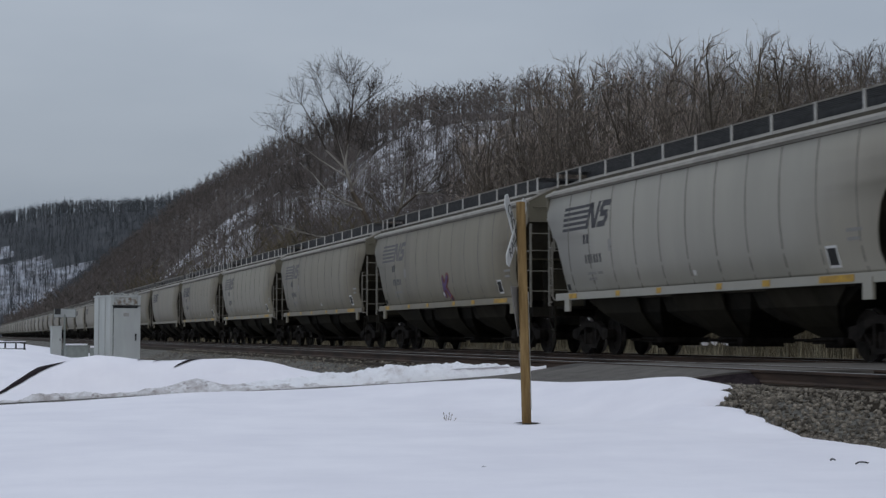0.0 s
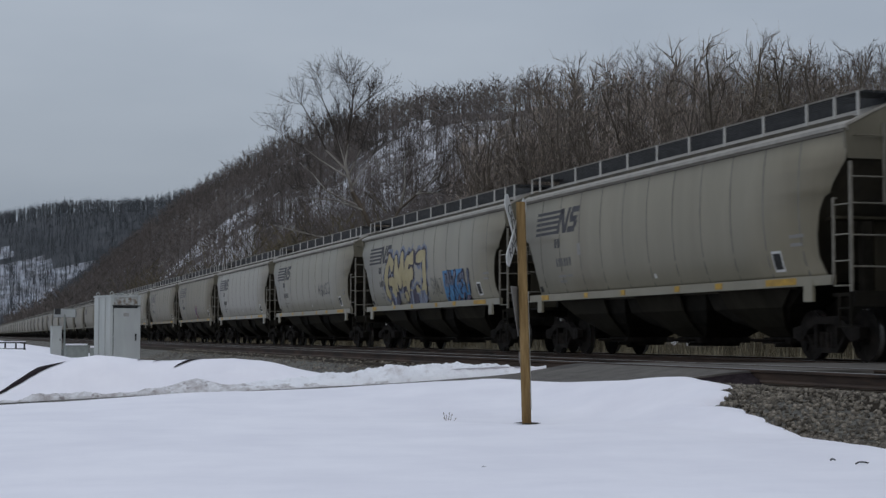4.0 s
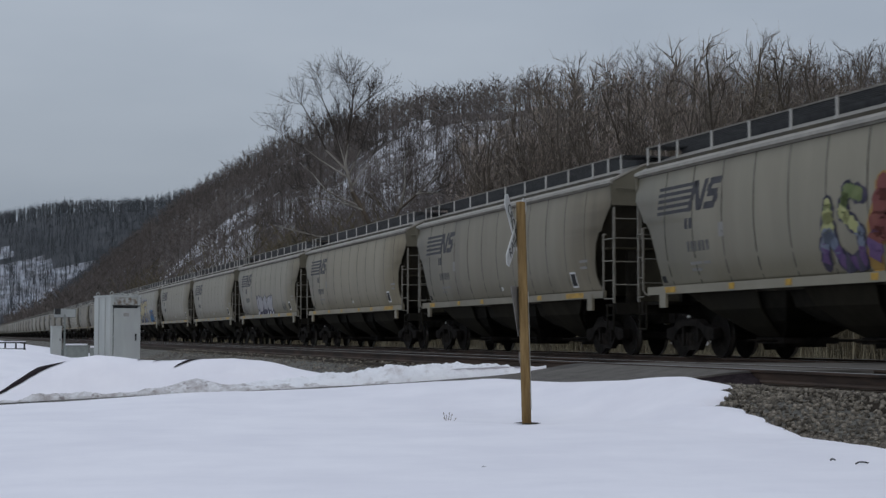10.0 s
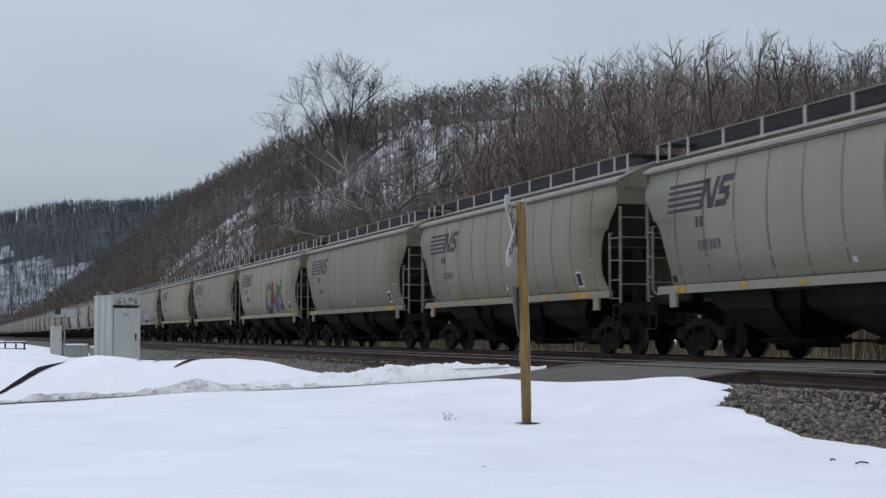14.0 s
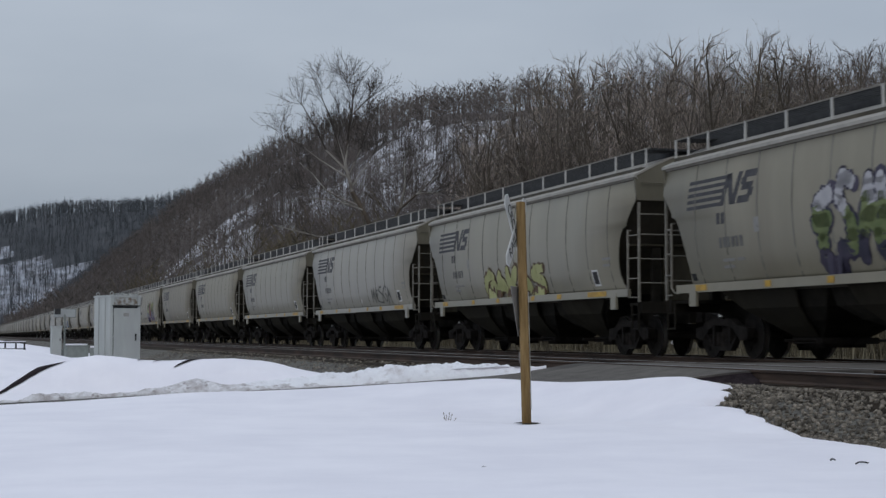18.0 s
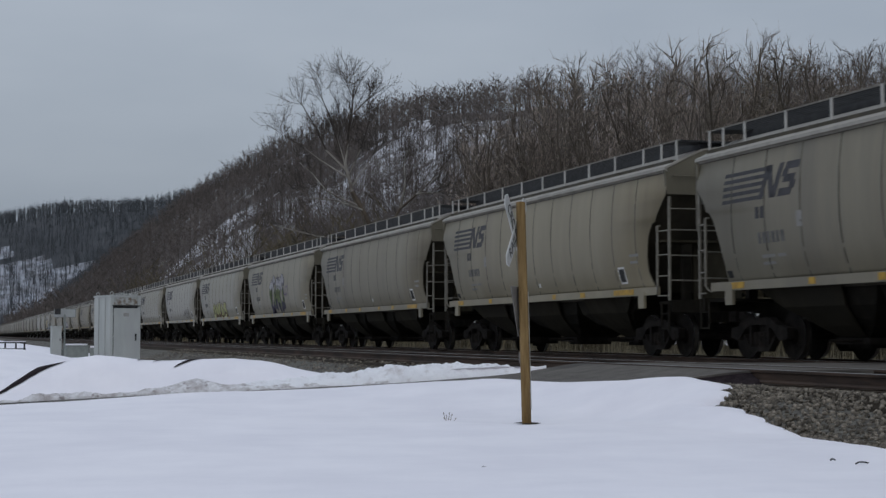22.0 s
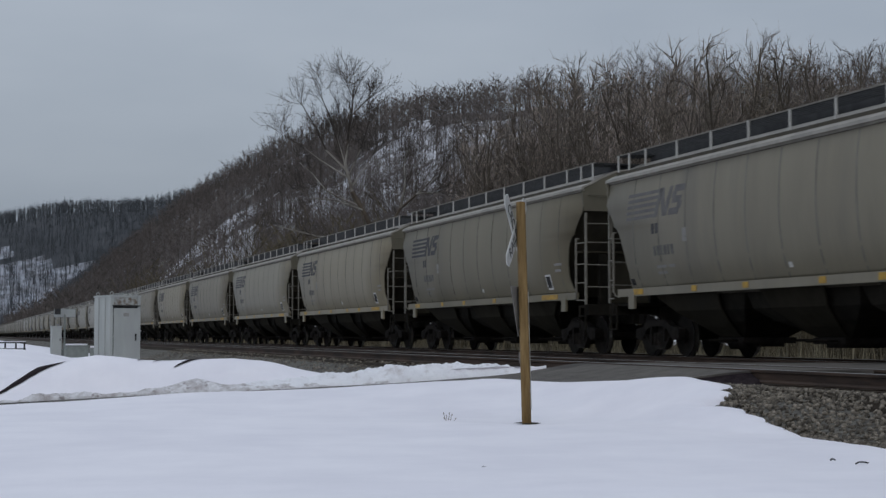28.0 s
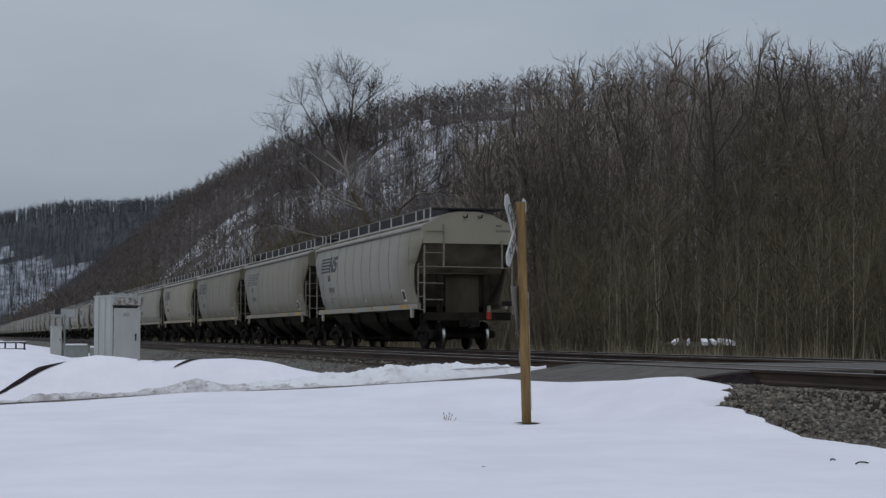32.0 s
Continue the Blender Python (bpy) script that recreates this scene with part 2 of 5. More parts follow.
def road_z(x):
    """Height of the road, which climbs to the crossing."""
    return np.interp(x, [-30, 0.6, 3.0, 5.5, 7.4, 8.85, 9.5, 10.25, 20], [-0.9, -0.715, -0.60, -0.49, -0.375, -0.245, -0.16, -0.03, -0.02])


def road_far(x):
    return np.interp(x, [-30, 0, 3, 6, 9, 12, 20], [30.5, 28.5, 28.3, 27.5, 26.0, 24.9, 22.1])


def road_near(x):
    return np.interp(x, [-30, 0, 3, 5, 7, 8.05, 8.45, 8.85, 9.4, 10.4, 12, 20], [27.6, 25.6, 25.7, 25.5, 24.7, 23.9, 22.4, 20.9, 20.2, 19.5, 18.7, 16.2])


def road_foot(x):
    """Where the field begins to rise towards the road."""
    return np.interp(x, [-30, 0, 3, 5, 7, 8, 8.9, 9.3, 12, 20], [27.6, 25.6, 25.7, 25.5, 24.7, 23.9, 22.3, 21.2, 19.6, 16.9])


def snow_far(x):
    """Where the field's snow stops short of the road."""
    return road_near(x) - np.interp(x, [8.3, 8.8, 9.4], [0.0, 0.5, 0.9])


def snow_end(y):
    """Where the field's snow gives way to the bare stones of the track bed."""
    e = np.interp(y, [6, 10, 11.9, 13.3, 14.4, 15.0, 15.75, 16.4, 16.75, 17.5, 18.5, 20, 21, 22.3],
                  [8.2, 8.3, 8.42, 8.55, 8.6, 8.66, 8.6, 8.66, 8.72, 9.08, 9.36, 9.42, 9.3, 9.1])
    return e + 0.13 * grain(y, y * 0, 0.5, 21, 4)


def ridge(y):
    return np.interp(y, [-400, 0, 250, 350, 480, 560, 650, 790, 970, 1150, 1450, 1900, 2400], [40, 42, 46, 54, 75, 83, 98, 112, 124, 129, 132, 118, 100])


def bank_top(x):
    return np.interp(x, [-12, -3, 0.2, 0.7, 1.3, 1.8, 2.1, 2.4, 2.85, 3.25, 3.5, 3.9, 4.35, 4.86, 5.3, 5.7, 6.25, 6.7, 7.1, 7.5, 8.15, 9.0, 9.7],
                     [-0.42, -0.42, -0.44, -0.36, -0.14, -0.05, 0.05, 0.09, 0.05, 0.0, -0.01, 0.0, 0.02, 0.03, -0.01, -0.08, -0.22, -0.30, -0.28, -0.18, -0.14, -0.08, -0.10])


def ground_z(x, y):
    """Height of the ground: a flat field, the raised track bed, the road, and the hills."""
    z = -0.71 + 0.03 * waves(x, y, 9.0, 3)
    shift = 0.6 * step(-y, -17.0, -14.5)
    z = z + 0.45 * step(x, 7.7 + shift, 9.4 + 0.5 * shift)                              # shoulder of the track bed
    z = z + (np.maximum(road_z(x), z) - z) * step(y, road_foot(x) - 5.5, road_foot(x)) * step(-y, -road_far(x) - 9, -road_far(x) - 4)
    lane = step(y, road_near(x) - 0.5, road_near(x) + 0.3) * step(-y, -road_far(x) - 0.3, -road_far(x) + 0.2)
    z = z + (road_z(x) - z) * lane * (x < 10.3)
    flat = step(x, 9.3, 9.9) * step(-x, -19.5, -18.0)
    z = z + (-0.36 - z) * flat
    z = np.where(x > 18, -0.36 - 0.9 * step(x, 18.2, 22.0) + 0.15 * waves(x, y, 5, 5) * step(x, 20, 24), z)
    # the long hill beside the tracks and the one that closes the valley
    t = np.clip((x - 66) / 150.0, 0, 1)
    hill = ridge(y) * (t ** 0.9) * (1 + 0.05 * waves(x, y, 90, 6)) * (1 - 0.25 * step(x, 240, 700))
    hill = hill + 4.0 * waves(x, y, 60, 7) * step(x, 90, 140) + 2 * step(x, 40, 66)
    far = (170 + 0.13 * np.clip(x - 50, -300, 350)) * step(y + 0.35 * x, 1900, 2500) * (1 + 0.06 * waves(x, y, 300, 8))
    return z + np.maximum(hill, far)


def spread(*runs):
    return np.unique(np.concatenate([np.arange(a, b, s) for a, b, s in runs]))


def sheet(x, y, z):
    """Corners and faces of a grid."""
    n, m = x.shape
    i = np.arange(n * m).reshape(n, m)
    return np.stack([x, y, z], -1).reshape(-1, 3), np.stack([i[:-1, :-1], i[1:, :-1], i[1:, 1:], i[:-1, 1:]], -1).reshape(-1, 4)


gx = spread((-3000, -300, 300), (-300, -40, 20), (-40, -8, 2.0), (-8, 10.2, 0.3), (10.2, 22, 1.2), (22, 66, 3), (66, 260, 8), (260, 700, 40), (700, 3301, 400))
gy = spread((-900, -100, 200), (-100, 0, 20), (0, 9, 1.5), (9, 46, 0.3), (46, 90, 1.5), (90, 300, 10), (300, 1700, 18), (1700, 2700, 20), (2700, 4700, 400))
GX, GY = np.meshgrid(gx, gy, indexing="ij")
g_verts, g_faces = sheet(GX, GY, ground_z(GX, GY))
under = (g_verts[:, 0] > -5.5) & (g_verts[:, 1] > 4.6) & (g_verts[:, 0] < snow_end(g_verts[:, 1]) - 0.35) & (g_verts[:, 1] < snow_far(g_verts[:, 0]) - 0.45)
g_verts[under, 2] -= 0.12
cx, cy = g_verts[g_faces][:, :, 0].mean(1), g_verts[g_faces][:, :, 1].mean(1)
slot = np.zeros(len(cx))
slot[(cx > 7.9) & (cx < 19)] = 1
slot[(cx >= 19) & (cx < 70)] = 7
slot[(cx >= 19) & (cx < 26)] = 2
slot[(cx >= 70) | (cy > 1500)] = 3
cz = g_verts[g_faces][:, :, 2].mean(1)
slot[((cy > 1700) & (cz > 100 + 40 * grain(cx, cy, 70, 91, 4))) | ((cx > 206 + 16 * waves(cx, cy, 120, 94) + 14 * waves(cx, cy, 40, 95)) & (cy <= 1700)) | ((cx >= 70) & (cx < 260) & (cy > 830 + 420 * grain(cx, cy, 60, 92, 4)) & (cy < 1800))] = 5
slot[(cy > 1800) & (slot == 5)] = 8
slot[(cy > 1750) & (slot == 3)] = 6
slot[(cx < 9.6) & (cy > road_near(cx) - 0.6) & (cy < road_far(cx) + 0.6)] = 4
tagged(new("ground", array_mesh("ground", g_verts, g_faces, [SNOW, BALLAST, BRUSH_FLOOR, HILL, ASPHALT, LITTER, FAR_SLOPE, WOOD_FLOOR, HAZY_LITTER], True, slot)),
       "snowy fields, stony track bed and wooded snowy hills", "ground", kind="structure")

# the field's snow, a hand thick, with a rounded edge along the road and the stones
sv = np.concatenate([np.linspace(0, 0.9, 120), 0.9 + 0.1 * np.linspace(0, 1, 24)[1:] ** 0.7])
wv = np.concatenate([np.linspace(0, 0.93, 110), 0.93 + 0.07 * np.linspace(0, 1, 22)[1:] ** 0.7])
V, W = np.meshgrid(sv, wv, indexing="ij")
SX = -6 + (snow_end(4 + V * 15.9) + 6) * W
SY = 4 + V * (snow_far(SX) + 0.28 * grain(SX, SX * 0, 0.9, 41, 4) - 4)
edge_gap = np.minimum((1 - V) * 19, (1 - W) * 14.5)
thick = 0.10 * np.sqrt(np.clip(edge_gap / 0.16, 0, 1)) - 0.03 * (edge_gap <= 0)
SZ = ground_z(SX, SY) + thick + 0.05 * grain(SX, SY, 3.0, 43, 4) + 0.01 * waves(SX, SY, 4.0, 44) - 0.03 * np.exp(-((SX - 8.6) / 0.7) ** 2 - ((SY - 22) / 1.2) ** 2) - 0.06 * np.exp(-((SX - 6.88) ** 2 + (SY - 18.6) ** 2) / 0.9) - 0.10 * np.exp(-((SX - 6.88) ** 2 + (SY - 18.78) ** 2) / 0.045) + 0.03 * np.exp(-((SX - 7.15) ** 2 + (SY - 18.9) ** 2) / 0.03)
verts, faces = sheet(SX, SY, SZ)
tagged(new("snow_field", array_mesh("snow_field", verts, faces, [SNOW], True)), "smooth white snow over the field", "snow", kind="structure")

# black mud where the road drops to the stones
MX, MV = np.meshgrid(np.linspace(8.45, 10.35, 40), np.linspace(0, 1, 12), indexing="ij")
m_far = road_near(MX) - 0.08
m_near = snow_far(MX) - 0.25 + 0.12 * grain(MX, MX * 0, 0.4, 45)
MY = m_near + (m_far - m_near) * MV
m_low, m_high = ground_z(MX, m_near) - 0.02, np.interp(MX, [8.1, 9.0, 9.5, 10.25, 10.4], [-0.33, -0.25, -0.17, -0.05, -0.04])
MZ = m_low + (m_high - m_low) * MV ** 1.3 + 0.03 * grain(MX, MY, 0.25, 46) * np.sin(MV * math.pi)
verts, faces = sheet(MX, MY, MZ)
tagged(new("muddy_shoulder", array_mesh("muddy_shoulder", verts, faces, [WET_EARTH], True)), "wet black mud along the edge of the road", "ground", kind="structure")

# a dark patch in the hollow round the sign post
f = Form()
f.v = [(6.86, 18.83, 0.0)] + [(6.86 + (0.15 + 0.04 * math.sin(3 * a + 1)) * math.cos(a), 18.80 + (0.26 + 0.05 * math.sin(2 * a)) * math.sin(a), 0.0) for a in np.linspace(0, 6.283, 19)[:-1]]
f.v = [(x, y, float(ground_z(np.array(x), np.array(y))) + 0.06) for x, y, z in f.v]
f.f = [(0, 1 + k, 1 + (k + 1) % 18) for k in range(18)]
tagged(new("bare_patch", f.mesh("bare_patch", OILY)), "dark bare ground melted round the post", "ground", kind="structure")

# snow beyond the road: a ploughed bank and heaps, its foot grey with dirt
def bank_point(x, v):
    """The bank's surface v metres behind the road's far edge: y and z."""
    base = road_far(x) + 0.05 * waves(x, x * 0, 0.9, 51) + 0.03 * waves(x, x * 0, 0.3, 52)
    squeeze = step(-x, -9.75, -8.0)
    y = base + v * (0.04 + 0.96 * squeeze * np.where(v > 1.6, step(-x, -8.4, -7.0), 1))
    low = ground_z(x, y)
    over = np.maximum(bank_top(x) - road_z(x), 0.05)
    rise = step(v, 0.0, 1.5) ** 0.75
    fall = 1 - step(v, 1.7, 4.2)
    z = np.maximum(low + 0.07 * rise, road_z(x) + over * rise * fall + (low - road_z(x)) * (1 - fall))
    coarse = np.exp(-((v - 0.5) / 0.45) ** 2) * step(x, 3.5, 5.5)
    z = z + coarse * 0.13 * grain(x, y, 0.5, 53) * np.clip(v * 4, 0, 1) + 0.015 * waves(x, y, 1.4, 55) * rise
    for hx, hy, hh, wx, wy in ((1.5, 45.0, 0.55, 1.5, 3.5), (-0.8, 45.0, 0.6, 1.8, 4.0), (3.2, 47.0, 0.3, 1.4, 3.0), (5.6, 39.0, 0.16, 0.8, 1.3), (6.6, 41, 0.12, 0.7, 1.5)):
        z = z + hh * np.exp(-((x - hx) / wx) ** 2 - ((y - hy) / wy) ** 2)
    return y, z - 0.12 * (v <= 0)


BX, BV = np.meshgrid(np.concatenate([np.linspace(-9, 0.1, 40)[:-1], np.linspace(0.1, 9.75, 170)]), np.concatenate([np.linspace(0, 1, 46) * 1.8, 1.8 + np.linspace(0, 1, 70)[1:] ** 1.5 * 30]), indexing="ij")
BY, BZ = bank_point(BX, BV)
verts, faces = sheet(BX, BY, BZ)
tagged(new("snow_bank", array_mesh("snow_bank", verts, faces, [SNOW], True)), "ploughed bank and heaps of white snow", "snow bank", kind="structure")

# dirty lumps along the foot of the bank
DX, DA = np.meshgrid(np.linspace(0.1, 7.2, 560), np.linspace(0, 1, 16), indexing="ij")
tall = np.interp(DX, [0.1, 1.0, 1.15, 2.0, 3.0, 4.0, 6.0, 8.5, 9.7], [0.0, 0.01, 0.06, 0.06, 0.05, 0.05, 0.03, 0.0, 0.0])
tall = np.maximum(tall * (1 + 0.9 * grain(DX, DX * 0, 0.45, 71)), 0.01)
dy0, dz0 = bank_point(DX, DA * np.interp(DX, [0, 0.9, 1.2, 3, 4, 9], [0.08, 0.1, 0.2, 0.24, 0.42, 0.35]) * (1 + 0.9 * grain(DX, DX * 0, 0.8, 76)))
bell = np.sin(DA * math.pi)
DZ = dz0 + tall * bell ** 0.6 + (0.05 * grain(DX, DA * 0.6, 0.22, 73) + 0.045 * grain(DX, DA * 0.6, 0.08, 74)) * bell - 0.06 * (DA >= 1) - 0.05 * (DA <= 0)
verts, faces = sheet(DX, dy0 - 0.12, DZ)
tagged(new("dirty_snow_ridge", array_mesh("dirty_snow_ridge", verts, faces, [DIRTY_SNOW], True)), "lumpy ridge of grey dirty snow along the road", "snow bank", kind="structure")

# the rough white ridge that the plough left up to the crossing
PX, PV = np.meshgrid(np.linspace(4.6, 9.42, 420), np.linspace(0, 1, 26), indexing="ij")
crest = np.interp(PX, [4.6, 5.2, 6.0, 6.6, 7.3, 8.05, 8.95, 9.2, 9.42], [-0.45, -0.37, -0.28, -0.20, -0.10, -0.05, -0.02, -0.07, -0.2])
crest = crest + 0.05 * grain(PX, PX * 0, 0.35, 81) * step(PX, 5.0, 6.0)
reach = np.interp(PX, [4.6, 6.0, 9.0, 9.42], [0.9, 1.3, 1.0, 0.4])
py = road_far(PX) - 0.06 + 0.05 * grain(PX, PX * 0, 0.4, 82) + PV * reach
foot = road_z(PX) - 0.03
shape = np.where(PV < 0.45, np.sin(np.clip(PV / 0.45, 0, 1) * math.pi / 2) ** 0.7, 1 - step(PV, 0.45, 1.0))
PZ = foot - 0.05 * (PV >= 1) + np.maximum(crest - foot, 0) * shape + (0.05 * grain(PX, py, 0.2, 83) + 0.04 * grain(PX, py, 0.07, 84)) * np.sin(PV * math.pi)
verts, faces = sheet(PX, py, PZ)
tagged(new("ploughed_ridge", array_mesh("ploughed_ridge", verts, faces, [ROUGH_SNOW], True)), "rough ridge of ploughed snow beside the road", "snow bank", kind="structure")

# bare dark earth on the flank of the first heap
def earth_strip(xa, va, xb, vb, wide, seed):
    """A tapering streak of bare ground up the bank, broadest near its upper end."""
    u, w = np.meshgrid(np.linspace(0, 1, 50), np.linspace(-1, 1, 7), indexing="ij")
    x = xa + (xb - xa) * u
    v = va + (vb - va) * u + w * wide * (0.12 + np.clip(u * 1.25, 0, 1) * step(-u, -1.0, -0.9)) + 0.12 * wide * grain(u, u * 0, 0.06, seed)
    y, z = bank_point(x, v)
    verts, faces = sheet(x, y, z + 0.014)
    tagged(new("bare_earth", array_mesh("bare_earth", verts, faces, [WET_EARTH], True)), "strip of bare dark earth between snow heaps", "ground", kind="structure")


earth_strip(0.42, 0.35, 1.85, 1.75, 0.2, 75)
earth_strip(3.72, 0.95, 4.35, 1.75, 0.12, 76)
earth_strip(3.38, 1.25, 3.8, 1.78, 0.08, 77)
earth_strip(3.1, 1.3, 3.4, 1.78, 0.1, 78)


# ---- the two tracks ----
def track(name, x, label):
    t = thing(name, label, "track", kind="structure")
    t.location = (x, 0, 0)
    bed = Form()
    ring = lambda y: [(-2.25, y, -0.62), (-1.62, y, -0.205), (1.62, y, -0.205), (2.25, y, -0.62)]
    bed.sweep(ring, [-60, 0, 8, 40, 120, 800, 1500])
    part("ballast_bed", bed, OILY, t, "dark oil-stained crushed stone")
    for sx in (-0.7525, 0.7525):
        r = Form()
        prof = [(-0.07, -0.185), (0.07, -0.185), (0.07, -0.165), (0.012, -0.14), (0.012, -0.05), (0.037, -0.04), (0.037, -0.004),
                (-0.037, -0.004), (-0.037, -0.04), (-0.012, -0.05), (-0.012, -0.14), (-0.07, -0.165)]
        r.sweep(lambda y: [(sx + p, y, q) for p, q in prof], [-60, 10, 30, 60, 150, 1500])
        rail = part("rail", r, RAIL, t, "rusty steel rail with a bright head")
        top = Form().sweep(lambda y: [(sx + p, y, q) for p, q in ((-0.036, -0.004), (0.036, -0.004), (0.03, 0.0), (-0.03, 0.0))], [-60, 10, 30, 60, 150, 1500])
        part("running_surface", top, RAIL_TOP, rail, "polished rail head")
    return t


near_track = track("near_track", NEAR_TRACK, "empty track of rusty rails on stained ballast")
far_track = track("far_track", FAR_TRACK, "track of rusty rails under the freight train")


# ---- the level crossing: asphalt between and beside the rails, with gaps for the wheels ----
crossing = thing("road_crossing", "worn asphalt road over the two tracks", "road", kind="structure")
cuts = [(9.0, NEAR_TRACK - 0.7525 - 0.045), (NEAR_TRACK - 0.7525 + 0.095, NEAR_TRACK + 0.7525 - 0.095), (NEAR_TRACK + 0.7525 + 0.045, FAR_TRACK - 0.7525 - 0.045),
        (FAR_TRACK - 0.7525 + 0.095, FAR_TRACK + 0.7525 - 0.095), (FAR_TRACK + 0.7525 + 0.045, 26.0)]
for k, (xa, xb) in enumerate(cuts):
    f = Form()
    xs = np.linspace(xa, xb, 6)
    rings = []
    for q in xs:
        top = float(np.interp(q, [9.0, 9.5, 10.25, 11, 17, 20, 26], [-0.235, -0.155, -0.025, -0.012, -0.012, -0.15, -0.9]))
        ya, yb = float(road_near(q)) - 0.1, float(road_far(q)) + 0.1
        rings.append([(q, ya, top - 0.35), (q, yb, top - 0.35), (q, yb, top), (q, ya, top)])
    f.sweep(lambda i: rings[i], range(6))
    part("road_panel", f, ASPHALT, crossing)


# ---- trees ----
def sticks(segments, pointed=False):
    """Three-sided tapering bars from rows of x0 y0 z0 x1 y1 z1 r0 r1: six triangles each, or three where they end in a point."""
    s = np.asarray(segments, dtype=float)
    p, q, r0, r1 = s[:, 0:3], s[:, 3:6], s[:, 6], s[:, 7]
    d = q - p
    d /= np.linalg.norm(d, axis=1)[:, None] + 1e-9
    ref = np.where(np.abs(d[:, 2:3]) > 0.9, [[1.0, 0, 0]], [[0, 0, 1.0]])
    a = np.cross(d, ref)
    a /= np.linalg.norm(a, axis=1)[:, None]
    b = np.cross(d, a)
    if pointed:
        v = np.empty((len(s), 4, 3))
        for k in range(3):
            v[:, k] = p + (a * math.cos(k * 2.0944) + b * math.sin(k * 2.0944)) * r0[:, None]
        v[:, 3] = q
        tri = np.array([(0, 1, 3), (1, 2, 3), (2, 0, 3)])
        return v.reshape(-1, 3), (np.arange(len(s))[:, None, None] * 4 + tri[None]).reshape(-1, 3)
    v = np.empty((len(s), 6, 3))
    for k in range(3):
        u = a * math.cos(k * 2.0944) + b * math.sin(k * 2.0944)
        v[:, k], v[:, 3 + k] = p + u * r0[:, None], q + u * r1[:, None]
    tri = np.array([(0, 1, 4), (0, 4, 3), (1, 2, 5), (1, 5, 4), (2, 0, 3), (2, 3, 5)])
    f = (np.arange(len(s))[:, None, None] * 6 + tri[None]).reshape(-1, 3)
    return v.reshape(-1, 3), f


def grow(rng, height, girth, limbs, subs, twigs, spread_deg=38, first=0.3, lean=0.06, reach=0.33):
    """A bare tree at the origin: the segments of its trunk and limbs, and those of its twigs."""
    wood, fine = [], []

    def limb(p, d, length, r, n, sag, store, waver=0.17):
        pts = [np.array(p, float)]
        d = np.array(d, float)
        for i in range(n):
            d = d + rng.normal(0, waver, 3) + np.array([0, 0, sag])
            d /= np.linalg.norm(d)
            e = pts[-1] + d * length / n
            a, b = r * (1 - 0.75 * i / n), r * (1 - 0.75 * (i + 1) / n)
            store.append((*pts[-1], *e, a, b))
            pts.append(e)
        return pts, d

    def side(d, angle):
        d = np.array(d, float)
        ref = rng.normal(0, 1, 3)
        o = np.cross(d, ref)
        o /= np.linalg.norm(o) + 1e-9
        return d * math.cos(angle) + o * math.sin(angle)

    trunk, _ = limb((0, 0, -0.3), (rng.normal(0, lean), rng.normal(0, lean), 1), height * 0.92, girth, 7, 0.03, wood, 0.07)
    for k in range(limbs):
        f = first + (0.97 - first) * (k + rng.uniform(0, 0.9)) / limbs
        i = min(int(f * 7), 6)
        p = trunk[i] + (trunk[i + 1] - trunk[i]) * (f * 7 - i)
        ang = radians(spread_deg * rng.uniform(0.7, 1.35))
        az = k * 2.4 + rng.uniform(-0.5, 0.5)
        d = (math.sin(ang) * math.cos(az), math.sin(ang) * math.sin(az), math.cos(ang))
        ln = height * reach * (1.05 - 0.75 * f) * rng.uniform(0.8, 1.2)
        pts, dd = limb(p, d, ln, girth * 0.42 * (1.1 - 0.7 * f), 4, 0.07, wood)
        for j in range(subs):
            g = rng.uniform(0.25, 1.0)
            i2 = min(int(g * 4), 3)
            p2 = pts[i2] + (pts[i2 + 1] - pts[i2]) * (g * 4 - i2)
            ln2 = ln * rng.uniform(0.28, 0.5)
            pts2, d2 = limb(p2, side(dd, radians(rng.uniform(25, 60))) + np.array([0, 0, 0.25]), ln2, max(0.02, girth * 0.085), 2, 0.05, wood)
            for m in range(twigs):
                h = rng.uniform(0.2, 1.0) * 2
                i3 = min(int(h), 1)
                p3 = pts2[i3] + (pts2[i3 + 1] - pts2[i3]) * (h - i3)
                limb(p3, side(d2, radians(rng.uniform(20, 65))) + np.array([0, 0, 0.2]), ln2 * rng.uniform(0.35, 0.75), 0.008, 1, 0.0, fine)
    return wood, fine


rng = np.random.RandomState(11)
TREES = []
for k in range(7):
    h = (15, 17, 13, 11, 18, 9, 14)[k]
    wood, fine = grow(rng, h, 0.0085 * h + rng.uniform(0, 0.03), (17, 19, 16, 15, 20, 14, 18)[k], 6, 5, (26, 22, 30, 34, 20, 36, 26)[k],
                      (0.35, 0.42, 0.3, 0.2, 0.45, 0.15, 0.35)[k])
    woody, twiggy = sticks(wood), sticks(fine, True)
    TREES.append((float(max(woody[0][:, 2].max(), twiggy[0][:, 2].max())), woody, twiggy))


def tree_meshes(k):
    h, (wv, wf), (fv, ff) = TREES[k]
    return array_mesh("trunk", wv, wf, [BARK], True), array_mesh("crown", fv, ff, [TWIG])


tree_data = [tree_meshes(k) for k in range(7)]


